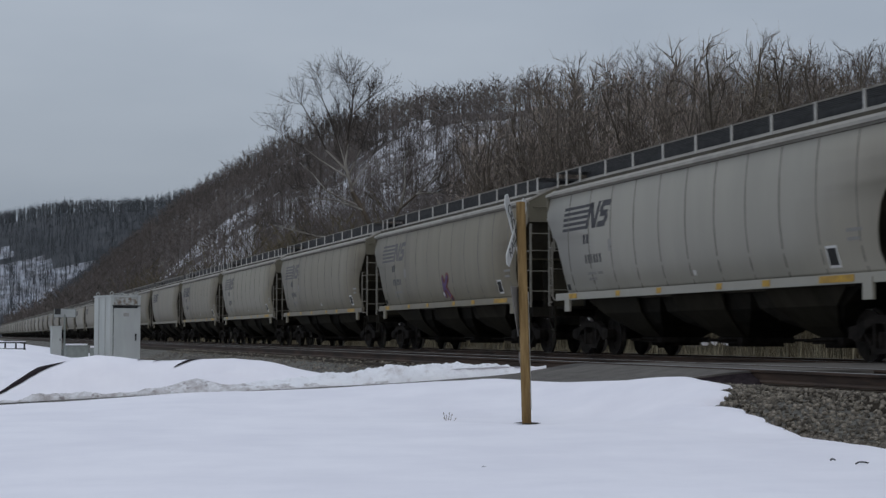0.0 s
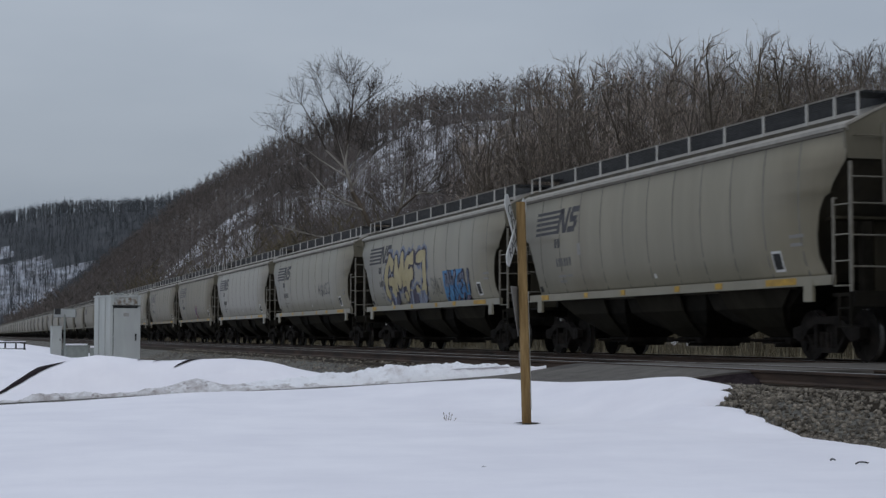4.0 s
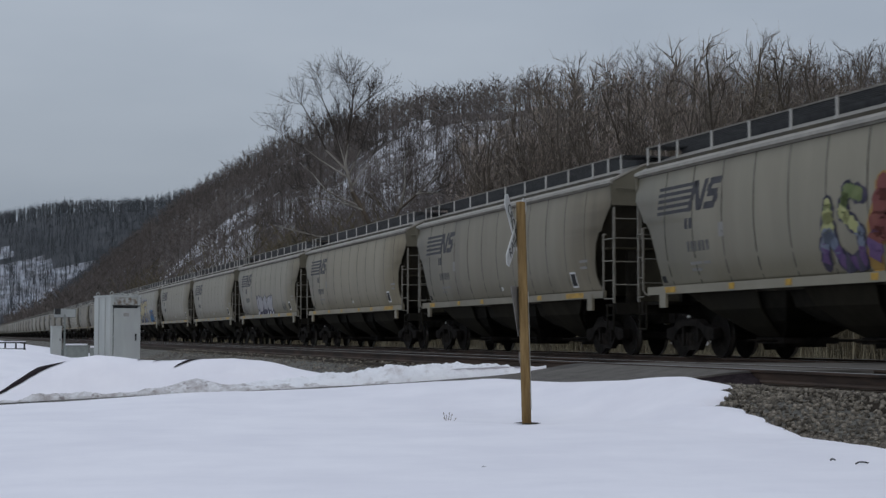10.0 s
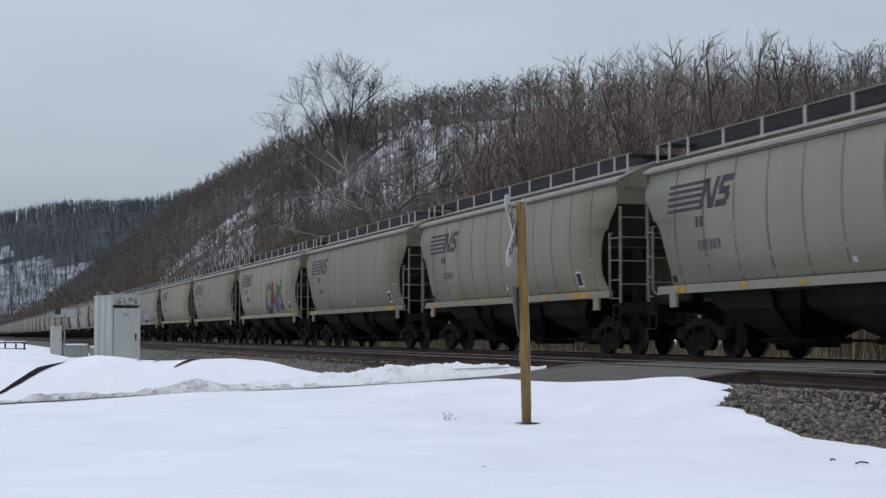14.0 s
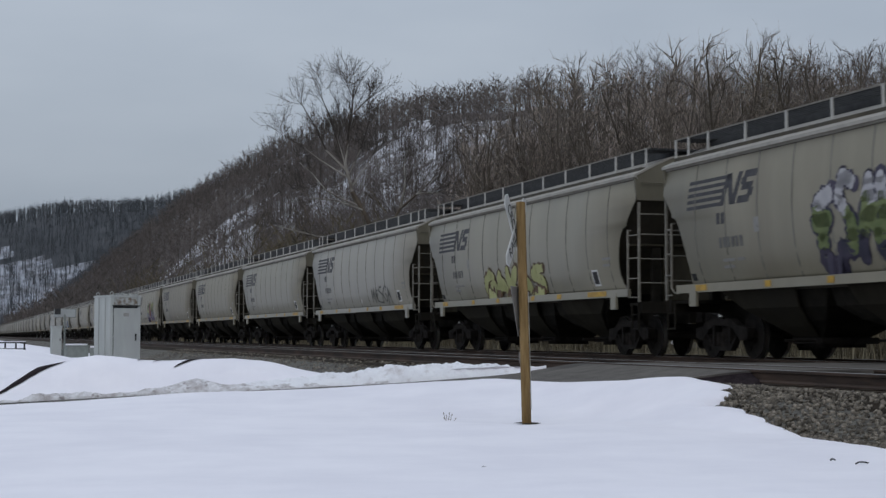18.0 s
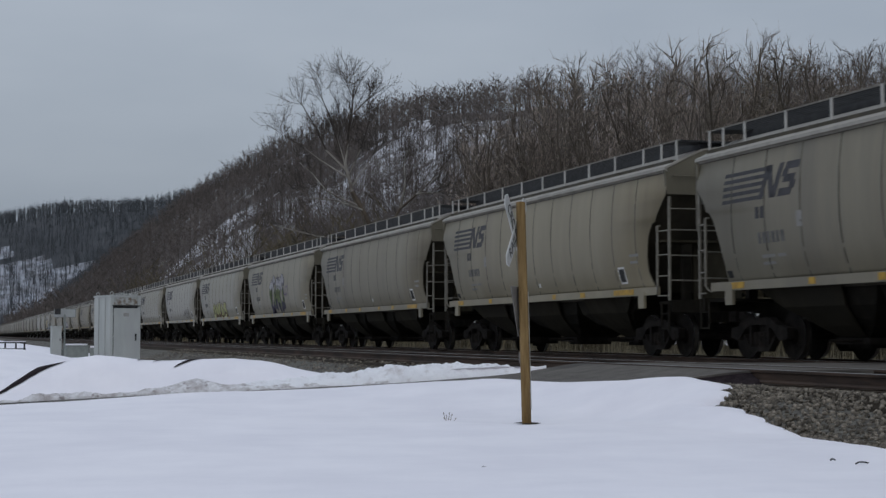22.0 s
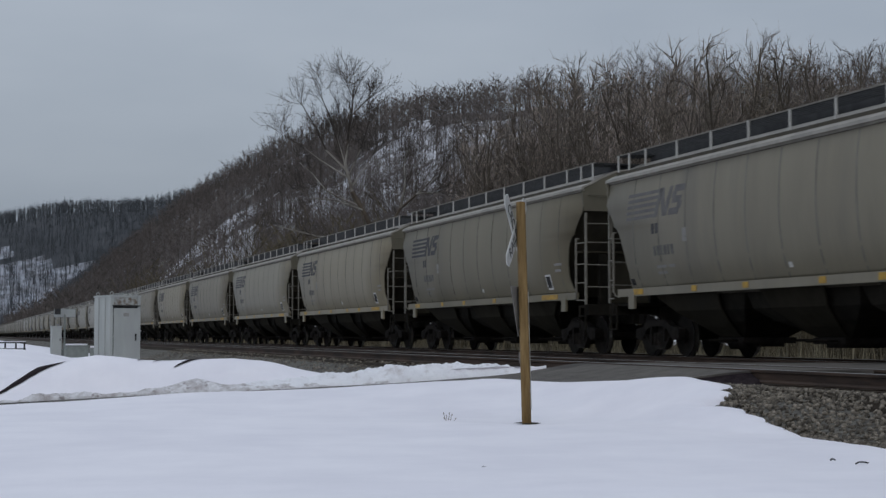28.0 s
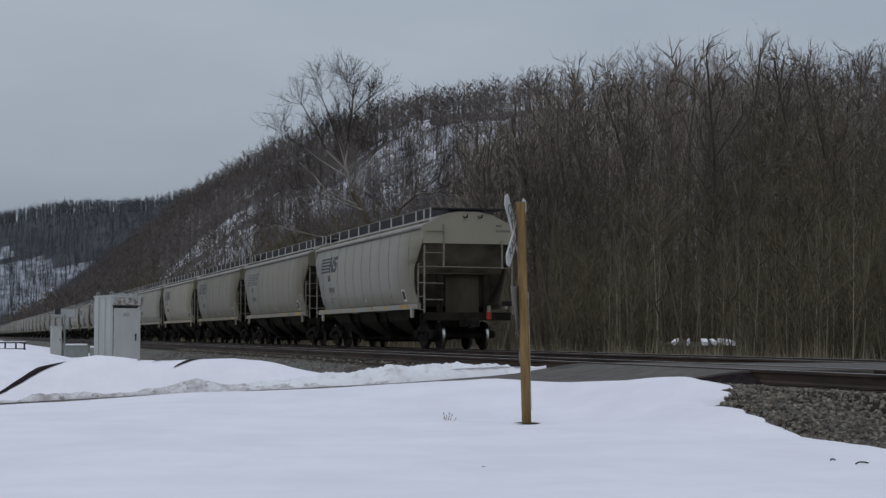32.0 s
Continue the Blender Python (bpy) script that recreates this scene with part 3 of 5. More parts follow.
def bare_tree(k, x, y, scale, turn):
    t = thing("tree", "bare grey-brown deciduous tree at the edge of the woods", "tree", "bare trees beside the tracks")
    t.location, t.rotation_euler, t.scale = (x, y, float(ground_z(np.array(x), np.array(y)))), (0, 0, turn), (scale,) * 3
    part("trunk", tree_data[k][0], None, t)
    part("crown", tree_data[k][1], None, t)
    return t


def reach_up(along):
    """How high the trees stand for their distance from the rails."""
    return float(np.interp(along, [1.4, 1.5, 1.6, 1.75, 1.9, 2.2, 2.55, 2.8], [0.30, 0.315, 0.325, 0.35, 0.395, 0.46, 0.47, 0.44]))


for k in range(80):
    along = rng.uniform(1.45, 3.0)
    x = (46 if along < 1.9 else 37) + rng.uniform(0, 1) * 16
    y = x * along
    which = rng.randint(0, 7)
    tall = reach_up(along) * x * rng.uniform(0.84, 1.06) + 1.2
    bare_tree(which, x, y, tall / TREES[which][0], rng.uniform(0, 6.28))


def scatter(name, label, places, variants, mats, kind_category="woods"):
    """One object that joins a variant of a tree at each place: x, y, scale, turn, which."""
    vs, fs, base = [], [], 0
    spots = np.array([p[:2] for p in places])
    heights = ground_z(spots[:, 0], spots[:, 1])
    for (x, y, s, a, k), z0 in zip(places, heights):
        v, f = variants[k]
        c, q = math.cos(a) * s, math.sin(a) * s
        w = np.empty_like(v)
        w[:, 0], w[:, 1], w[:, 2] = v[:, 0] * c - v[:, 1] * q + x, v[:, 0] * q + v[:, 1] * c + y, v[:, 2] * s
        w[:, 2] += z0
        vs.append(w)
        fs.append(f + base)
        base += len(v)
    return tagged(new(name, array_mesh(name, np.concatenate(vs), np.concatenate(fs), mats)), label, kind_category, kind="stuff")


def cheap_tree(h, limbs, twigs, r, wide=(22, 55), pointed=True, low=0.3, reach=0.4, limb=0.4, twig=0.16, lean=0.4):
    segs = [(0, 0, -0.5, 0.1 * h * rng.normal(0, lean), 0.1 * h * rng.normal(0, lean), h * 0.9, r, r * 0.3)]
    for k in range(limbs):
        f = rng.uniform(low, 0.95)
        az, ang, ln = rng.uniform(0, 6.28), radians(rng.uniform(*wide)), h * reach * (1.1 - 0.7 * f)
        p = np.array((segs[0][3] * f, segs[0][4] * f, h * 0.9 * f))
        d = np.array((math.sin(ang) * math.cos(az), math.sin(ang) * math.sin(az), math.cos(ang)))
        q = p + d * ln
        segs.append((*p, *q, r * limb, r * 0.14))
        for m in range(twigs):
            g = rng.uniform(0.2, 1.0)
            e = d + rng.normal(0, 0.45, 3) + np.array([0, 0, 0.2])
            p2 = p + d * ln * g
            q2 = p2 + e * ln * rng.uniform(0.25, 0.55)
            segs.append((*p2, *q2, r * twig, r * 0.07))
    return sticks(segs, pointed)


def fine_tree(h, limbs, subs, r, wide=(16, 48), low=0.3, reach=0.34):
    """A bare tree whose limbs bend upward and carry forked twigs."""
    firm, segs = [], []
    top = np.array((h * rng.normal(0, 0.04), h * rng.normal(0, 0.04), h * 0.93))
    mid = top * 0.5 + np.array((h * rng.normal(0, 0.02), h * rng.normal(0, 0.02), 0))
    firm += [(0, 0, -0.5, *mid, r, r * 0.68), (*mid, *top, r * 0.68, r * 0.15)]
    for k in range(limbs):
        f = low + (0.97 - low) * (k + rng.uniform(0, 1)) / limbs
        p = mid * (2 * f) if f < 0.5 else mid + (top - mid) * (2 * f - 1)
        az, ang, ln = k * 2.4 + rng.uniform(-0.6, 0.6), radians(rng.uniform(*wide)), h * reach * (1.1 - 0.75 * f) * rng.uniform(0.7, 1.2)
        d = np.array((math.sin(ang) * math.cos(az), math.sin(ang) * math.sin(az), math.cos(ang)))
        q = p + d * ln * 0.5
        e = d + rng.normal(0, 0.16, 3) + np.array((0, 0, 0.3))
        e /= np.linalg.norm(e)
        t = q + e * ln * 0.55
        firm.append((*p, *q, r * 0.34 * (1.1 - 0.6 * f), r * 0.2 * (1.1 - 0.6 * f)))
        segs.append((*q, *t, r * 0.2 * (1.1 - 0.6 * f), 0))
        for m in range(subs):
            g = rng.uniform(0.15, 1.0)
            a = p + (q - p) * 2 * g if g < 0.5 else q + (t - q) * (2 * g - 1)
            u = (d if g < 0.5 else e) + rng.normal(0, 0.42, 3) + np.array((0, 0, 0.15))
            b = a + u * ln * rng.uniform(0.22, 0.42)
            segs.append((*a, *b, r * 0.085, 0))
            c = a + (b - a) * rng.uniform(0.3, 0.8)
            segs.append((*c, *(c + (u + rng.normal(0, 0.5, 3)) * ln * rng.uniform(0.12, 0.26)), r * 0.06, 0))
    va, fa = sticks(firm)
    vb, fb = sticks(segs, True)
    return np.concatenate([va, vb]), np.concatenate([fa, fb + len(va)])


MID = [fine_tree(h, 15, 9, 0.085) for h in (14, 16, 12, 18, 10, 13)]
FAR = [cheap_tree(h, 9, 4, 0.15, (18, 65), True, 0.38, 0.33, 0.5, 0.4) for h in (16, 18, 14, 20, 15)]
VERY_FAR = [cheap_tree(h, 9, 0, 0.5, (15, 65), True, 0.4, 0.4) for h in (19, 23, 17)]
SAPLING = [cheap_tree(h, 9, 3, 0.03, (22, 60), True, 0.25, 0.42, 0.5, 0.3, 1.4) for h in (5, 6, 4, 7)]


MID_TALL = (14, 16, 12, 18, 10, 13)


def strewn(count, xa, xb, ra, rb, sa, sb, kinds, tall=False):
    """Places spread over x, with y from ra to rb times x."""
    out = []
    for k in range(count):
        x = rng.uniform(xa, xb)
        along, k = rng.uniform(ra, rb), rng.randint(0, kinds)
        out.append((x, x * along, rng.uniform(sa, sb) * (reach_up(along) * x / MID_TALL[k] if tall else 1), rng.uniform(0, 6.28), k))
    return out


scatter("woods", "dense bare brown woods beyond the tracks", strewn(95, 42, 74, 1.95, 2.75, 0.55, 0.9, 6, True) + strewn(16, 50, 74, 2.75, 3.3, 0.5, 0.9, 6, True), MID, [TWIG])
scatter("dark_woods", "dense dark olive-brown woods beyond the tracks", strewn(180, 42, 74, 1.4, 1.95, 0.6, 0.92, 6, True), MID, [BRUSH])
scatter("thicket", "thin bare saplings and brush beside the tracks", strewn(1300, 24, 44, 1.3, 5.0, 0.45, 1.2, 4), SAPLING, [BRUSH])
OVERGROWN = [cheap_tree(h, 16, 5, 0.04, (15, 75), True, 0.08, 0.3, 0.5, 0.3, 1.2) for h in (8, 9, 7, 10)]
scatter("overgrowth", "dense olive-brown saplings hung with dead vines", strewn(720, 34, 60, 1.3, 2.6, 0.6, 1.25, 4), OVERGROWN, [BRUSH])
def tuft(high):
    blades = []
    for k in range(16):
        a, lean, h = rng.uniform(0, 6.28), rng.uniform(0.05, 0.5), high * rng.uniform(0.5, 1.0)
        x, y = rng.normal(0, 0.12, 2)
        blades.append((x, y, -0.1, x + math.cos(a) * lean * h, y + math.sin(a) * lean * h, h, 0.012, 0.004))
    return sticks(blades, True)


TUFTS = [tuft(h) for h in (0.7, 0.95, 1.2, 0.55)]
grass = [(19.2 + 5.5 * rng.uniform(0, 1) ** 1.3, 22 + 130 * rng.uniform(0, 1) ** 1.5, rng.uniform(0.6, 1.25), rng.uniform(0, 6.28), rng.randint(0, 4)) for k in range(2200)]
scatter("dry_grass", "tufts of dry tan grass along the far track", grass, TUFTS, [STRAW], "grass")
SLENDER = [cheap_tree(h, 8, 3, 0.026, (12, 35), True, 0.4, 0.25) for h in (6, 8, 7)]
scatter("slender_saplings", "slender pale saplings at the edge of the woods", strewn(60, 23.5, 33, 1.35, 2.4, 0.6, 1.25, 3), SLENDER, [PALE_STEM])
woods = [(30 + 40 * rng.uniform(0, 1), 150 + 1150 * rng.uniform(0, 1) ** 1.7) for k in range(2600)]
woods = [(x, y, rng.uniform(0.5, 0.85) + 0.3 * float(step(np.array(y), 300, 600)), rng.uniform(0, 6.28), rng.randint(0, 5)) for x, y in woods]
scatter("valley_woods", "bare brown woods along the valley floor", [p for p in woods if p[1] < 330], FAR, [BRUSH])

steep = []
for k in range(1500):
    x, along = rng.uniform(72, 185), rng.uniform(2.2, 5.6)
    steep.append((x, x * along, rng.uniform(0.65, 1.1), rng.uniform(0, 6.28), rng.randint(0, 5)))
scatter("slope_woods", "slender bare trees on the snowy slope", steep, FAR, [FAR_WOOD])
slope = []
while len(slope) < 7000:
    x, y = 72 + 190 * rng.uniform(0, 1), 120 + 1500 * rng.uniform(0, 1) ** 1.35
    ax, ay = np.array(x), np.array(y)
    thin = 0.72 + 0.2 * float(step(-ax, -105, -85)) + 0.32 * float(waves(ax, ay * 0.4, 40, 77))
    dense = thin + (1.0 - thin) * max(float(step(ax, 178, 196)), 0.9 * float(step(ay, 620, 900)))
    if rng.uniform(0, 1) < dense:
        slope.append((x, y, rng.uniform(0.7, 1.15), rng.uniform(0, 6.28), rng.randint(0, 5)))
DISTANT = [cheap_tree(h, 9, 1, 0.24, (18, 70), True, 0.4, 0.36, 0.7, 0.6) for h in (16, 18, 14, 20, 15)]
scatter("valley_far_woods", "dark bare woods far along the valley floor", [p for p in woods if p[1] >= 330], DISTANT, [DARK_WOOD])
scatter("hillside_woods", "bare trees over the snowy hillside", [p for p in slope if p[1] < 650], FAR, [FAR_WOOD])
scatter("ridge_woods", "bare trees on the distant part of the hill", [p for p in slope if p[1] >= 1000], DISTANT, [DARK_WOOD])
scatter("high_slope_woods", "bare brown trees high on the hill", [p for p in slope if 650 <= p[1] < 1000], DISTANT, [FAR_WOOD])
slope = []
while len(slope) < 7500:
    x, y = rng.uniform(-120, 480), rng.uniform(1850, 2560)
    up = y + 0.35 * x + 60 * float(waves(np.array(x), np.array(y), 120, 15))
    if rng.uniform(0, 1) < (1.0 if up > 2330 or up < 2060 else 1.0):
        slope.append((x, y, rng.uniform(0.8, 1.2), rng.uniform(0, 6.28), rng.randint(0, 3)))
scatter("far_hill_woods", "bare and evergreen trees on the far snowy hill", slope, VERY_FAR, [HAZY_EVERGREEN])

# one old sycamore with a leaning trunk and pale limbs
SYC_AT = Vector((31.6, 126.3, 0.0))
SYC_ACROSS = Vector((0.9563, -0.2924, 0.0))


def sycamore():
    r = np.random.RandomState(3)
    t = thing("sycamore_tree", "tall bare sycamore with a leaning trunk and pale limbs", "tree")
    t.location, t.scale = SYC_AT + Vector((0, 0, -1.2)), (1.0, 1.0, 0.97)
    limbs = [([(2.4, -0.2), (1.2, 9.6), (0.0, 12.4), (-0.9, 14.0), (-1.5, 16.4), (-1.3, 18.4), (-1.0, 20.6), (-0.8, 22.4), (-0.7, 24.0)], 0.34, 0.03),
             ([(-0.95, 20.6), (-0.2, 21.6), (0.7, 22.6), (1.5, 23.8)], 0.09, 0.02), ([(-0.85, 22.0), (-1.3, 23.2), (-1.7, 24.2)], 0.06, 0.02),
             ([(-1.5, 16.4), (-2.2, 18.6), (-2.8, 20.6), (-3.4, 22.0), (-3.7, 23.0)], 0.13, 0.02), ([(-1.4, 15.9), (-3.1, 17.6), (-4.0, 19.6), (-4.9, 21.2), (-5.7, 22.2)], 0.13, 0.02),
             ([(-1.2, 15.2), (-3.6, 16.8), (-5.3, 18.1), (-6.5, 18.9), (-7.0, 19.4)], 0.11, 0.02), ([(-0.3, 12.8), (-1.9, 13.5), (-3.2, 14.3), (-4.4, 15.8), (-5.5, 16.8)], 0.15, 0.03),
             ([(0.0, 12.4), (-2.2, 13.2), (-4.1, 13.3), (-5.2, 14.0)], 0.11, 0.03), ([(1.4, 9.0), (-1.8, 9.9), (-3.8, 10.2), (-5.8, 10.7), (-7.3, 11.1)], 0.13, 0.04),
             ([(2.2, 1.0), (2.4, 11.2), (3.1, 12.6), (4.4, 13.8), (6.0, 15.4), (7.0, 16.8)], 0.24, 0.04), ([(3.1, 12.6), (3.5, 14.5), (3.4, 16.4), (3.8, 17.8)], 0.14, 0.03),
             ([(4.4, 13.8), (6.3, 14.0), (7.6, 14.5)], 0.10, 0.03), ([(-1.0, 14.4), (0.0, 15.9), (0.8, 17.3), (1.2, 18.4)], 0.11, 0.03),
             ([(-1.1, 15.6), (-0.2, 17.6), (0.4, 19.4), (0.6, 20.2)], 0.08, 0.02), ([(-2.3, 17.4), (-1.9, 19.6), (-2.0, 21.2)], 0.07, 0.02)]
    toward = Vector((0.2924, 0.9563, 0))
    fine, small = [], []

    def along(pts, g):
        i = min(int(g), len(pts) - 2)
        return pts[i] + (pts[i + 1] - pts[i]) * (g - i), (pts[i + 1] - pts[i]) / np.linalg.norm(pts[i + 1] - pts[i])

    def shoot(p, d, ln, ra, store, n=3):
        pts = [p]
        for i in range(n):
            d = d + r.normal(0, 0.16, 3) + np.array([0, 0, 0.14])
            d /= np.linalg.norm(d)
            pts.append(pts[-1] + d * ln / n)
            store.append((*pts[-2], *pts[-1], ra * (1 - 0.6 * i / n), ra * (1 - 0.6 * (i + 1) / n)))
        return pts

    for k, (line, ra, rb) in enumerate(limbs):
        wood, pts, deep = [], [], r.uniform(-0.4, 0.4) if k else 0.0
        drift = r.uniform(-0.7, 0.7)
        for i, (u, z) in enumerate(line):
            p = SYC_ACROSS * u + toward * (deep + drift * i * (1.0 if k else 0.1))
            pts.append(np.array((p.x, p.y, z)))
        n = len(pts) - 1
        for i in range(n):
            wood.append((*pts[i], *pts[i + 1], 0.8 * (ra + (rb - ra) * i / n), 0.8 * (ra + (rb - ra) * (i + 1) / n)))
        v, f = sticks(wood)
        high = v[f][:, :, 2].mean(1)
        bark = np.where((high < 13.6) & (k in (0, 9)), 1, np.where(high > 17.5, 2, 0))
        part("trunk" if k == 0 else "limb", array_mesh("limb", v, f, [SYC_BARK, SYC_BASE, SYC_TWIG], True, bark), None, t)
        for m in range(20 if k == 0 else 11):
            p, d = along(pts, r.uniform(0.45 if k in (0, 9) else 0.2, 1.0) * n)
            d = d * 0.8 + r.normal(0, 0.5, 3) + np.array([0, 0, 0.2])
            d /= np.linalg.norm(d)
            second = shoot(p, d, r.uniform(0.9, 2.0), 0.022, small)
            for j in range(8):
                p2, d2 = along(second, r.uniform(0.2, 1.0) * 3)
                d2 = d2 + r.normal(0, 0.5, 3)
                third = shoot(p2, d2 / np.linalg.norm(d2), r.uniform(0.6, 1.5), 0.0115, fine, 2)
                for q in range(4):
                    p3, d3 = along(third, r.uniform(0.3, 1.0) * 2)
                    e = d3 + r.normal(0, 0.55, 3)
                    fine.append((*p3, *(p3 + e * r.uniform(0.25, 0.6)), 0.009, 0.006))
    v, f = sticks(small + fine)
    part("crown", array_mesh("crown", v, f, [SYC_TWIG]), None, t)
    return t


sycamore()


# ---- the freight train ----
PAINTS = [
    material("pale_grey_car_paint", (0.210, 0.189, 0.133), (0.245, 0.218, 0.154), 0.5, scale=1.2, stretch=(1, 1, 0.25), third=(0.165, 0.142, 0.098), third_at=(0.5, 0.85), spec=0.7),
    material("beige_car_paint", (0.220, 0.189, 0.123), (0.259, 0.223, 0.147), 0.52, scale=1.5, stretch=(1, 1, 0.2), third=(0.165, 0.137, 0.094), third_at=(0.5, 0.85), spec=0.7),
    material("dusty_car_paint", (0.181, 0.157, 0.109), (0.214, 0.189, 0.132), 0.55, scale=1.3, stretch=(1, 1, 0.2), third=(0.129, 0.113, 0.085), third_at=(0.48, 0.8), spec=0.7),
    material("clean_car_paint", (0.233, 0.216, 0.164), (0.267, 0.245, 0.184), 0.45, scale=1.0, stretch=(1, 1, 0.2), third=(0.204, 0.189, 0.147), third_at=(0.55, 0.9), spec=0.7),
]
PAINTS.append(material("olive_grimy_car_paint", (0.149, 0.129, 0.081), (0.179, 0.155, 0.100), 0.55, scale=1.4, stretch=(1, 1, 0.2), third=(0.104, 0.089, 0.055), third_at=(0.45, 0.8), spec=0.7))
PAINTS.append(material("whitish_car_paint", (0.286, 0.269, 0.223), (0.321, 0.300, 0.248), 0.45, scale=1.0, stretch=(1, 1, 0.2), third=(0.248, 0.231, 0.186), third_at=(0.55, 0.9), spec=0.7))
ROOF_PAINT = material("weathered_roof_paint", (0.27, 0.254, 0.222), (0.325, 0.305, 0.27), 0.7, scale=2.5, third=(0.22, 0.21, 0.19), third_at=(0.5, 0.75))
# Grime, with the shade under the car put into the colour
UNDER = material("grimy_shaded_underframe_paint", (0.012, 0.0105, 0.008), (0.028, 0.025, 0.0195), 0.9, scale=2.2, third=(0.012, 0.011, 0.009), third_at=(0.45, 0.65), bump=0.3, spec=0.1)
# Slope-sheet tone as lit by open sky, for the last car
LIT_END = material("lit_olive_slope_paint", (0.135, 0.122, 0.088), (0.20, 0.18, 0.13), 0.9, scale=1.6, stretch=(1, 1, 0.4), third=(0.07, 0.062, 0.046), third_at=(0.45, 0.7))
END_PANEL = material("dull_end_paint", (0.14, 0.128, 0.095), (0.185, 0.168, 0.125), 0.8, scale=1.4, stretch=(1, 1, 0.3), third=(0.09, 0.082, 0.06), third_at=(0.45, 0.7))
# Slope-sheet and recess tone darkened for the shade between coupled cars
SHADED_END = material("shaded_dirty_end_paint", (0.045, 0.039, 0.028), (0.078, 0.068, 0.049), 0.9, scale=1.6, stretch=(1, 1, 0.4), third=(0.06, 0.055, 0.046), third_at=(0.45, 0.7))
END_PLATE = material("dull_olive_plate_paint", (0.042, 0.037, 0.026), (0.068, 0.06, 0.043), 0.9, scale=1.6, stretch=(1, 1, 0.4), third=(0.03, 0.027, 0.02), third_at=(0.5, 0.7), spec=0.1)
# Bay sides: dirt plus some under-car shade in the tone
BAY_PAINT = material("dirty_shaded_hopper_paint", (0.023, 0.02, 0.014), (0.041, 0.036, 0.026), 0.92, scale=1.6, stretch=(1, 1, 0.4), third=(0.03, 0.027, 0.021), third_at=(0.45, 0.7), spec=0.1)
CAST = material("grimy_cast_steel", (0.011, 0.0095, 0.0085), (0.026, 0.022, 0.019), 0.9, 0.0, scale=5, bump=0.4, spec=0.12)
TREAD = material("polished_wheel_tread", (0.55, 0.55, 0.54), (0.62, 0.62, 0.6), 0.3, 1.0, scale=6)
BLACK = material("black_steel", (0.018, 0.018, 0.019), (0.035, 0.034, 0.033), 0.7, scale=6)
SEAM = material("weld_grime_and_eave_shade", (0.06, 0.055, 0.045), (0.15, 0.14, 0.115), 0.85, scale=1.3, stretch=(1, 1, 0.6), contrast=(0.35, 0.6))
SEAM_FAINT = material("faint_weld_seam", (0.13, 0.122, 0.105), (0.20, 0.19, 0.165), 0.8, scale=1.3)
LADDER = material("grey_ladder_paint", (0.15, 0.138, 0.114), (0.22, 0.205, 0.172), 0.6, scale=8)
GRATING = material("weathered_dark_grating", (0.022, 0.023, 0.024), (0.042, 0.043, 0.044), 0.7, scale=4)
BRACKET = material("pale_bracket_paint", (0.37, 0.36, 0.33), (0.46, 0.45, 0.42), 0.6, scale=8)
YELLOW = material("yellow_reflector", (0.52, 0.31, 0.035), (0.34, 0.20, 0.04), 0.5, scale=6)
MARK = material("blue_black_lettering", (0.034, 0.033, 0.037), (0.058, 0.056, 0.06), 0.6, scale=5)
MARK_WORN = material("worn_grey_lettering", (0.09, 0.088, 0.085), (0.16, 0.155, 0.145), 0.7, scale=7)
MARK_FADED = material("faded_emblem_paint", (0.105, 0.1, 0.1), (0.16, 0.152, 0.145), 0.7, scale=2.5)
FADED = material("faded_stencil", (0.24, 0.232, 0.215), (0.27, 0.262, 0.245), 0.7, scale=6)
WHITE = material("white_paint", (0.62, 0.61, 0.59), (0.72, 0.71, 0.69), 0.6, scale=6)
RED = material("red_marker", (0.26, 0.02, 0.018), (0.32, 0.03, 0.025), 0.4, scale=4)

LONG, BETWEEN = 8.07, 17.5


def bulge(z):
    """Half the width of the body at a height."""
    return float(np.interp(z, [1.3, 1.5, 1.65, 1.8, 2.0, 2.3, 2.6, 2.9, 3.4, 3.8, 4.0], [1.30, 1.36, 1.425, 1.475, 1.525, 1.57, 1.595, 1.60, 1.58, 1.53, 1.49]))


def tip(z):
    """Where the side sheet ends, from the middle of the car."""
    return float(np.interp(z, [1.45, 1.6, 1.84, 2.2, 2.6, 2.75, 2.87, 2.92, 3.06, 3.3, 3.42, 4.1], [7.1, 7.05, 6.99, 7.05, 7.2, 7.3, 7.42, 7.58, 7.66, 7.9, 8.04, 8.05]))


def side_form(sgn):
    f = Form()
    zs = [1.48, 1.56, 1.65, 1.84, 2.0, 2.2, 2.4, 2.6, 2.75, 2.87, 2.92, 3.06, 3.3, 3.42, 3.7, 3.9, 4.02]
    ys = [-1, -0.6, 0, 0.6, 1]
    outer = [[(sgn * bulge(z), tip(z) * k, z) for k in ys] for z in zs]
    inner = [[(sgn * (bulge(z) - 0.03), tip(z) * k, z) for k in ys] for z in zs]
    rings = [o + i[::-1] for o, i in zip(outer, inner)]
    return f.sweep(lambda k: rings[k], range(len(zs)))


def core_form():
    f = Form()
    zs = [1.3, 1.6, 2.0, 2.4, 3.0, 3.44, 3.45, 4.0, 4.2]
    ends = [5.75, 6.05, 6.45, 6.85, 7.45, 7.9, 7.98, 7.98, 7.9]
    rings = []
    for z, e in zip(zs, ends):
        w = (bulge(z) if z < 4.0 else 1.45) - 0.07
        rings.append([(w, e, z), (-w, e, z), (-w, -e, z), (w, -e, z)])
    return f.sweep(lambda k: rings[k], range(len(zs)))


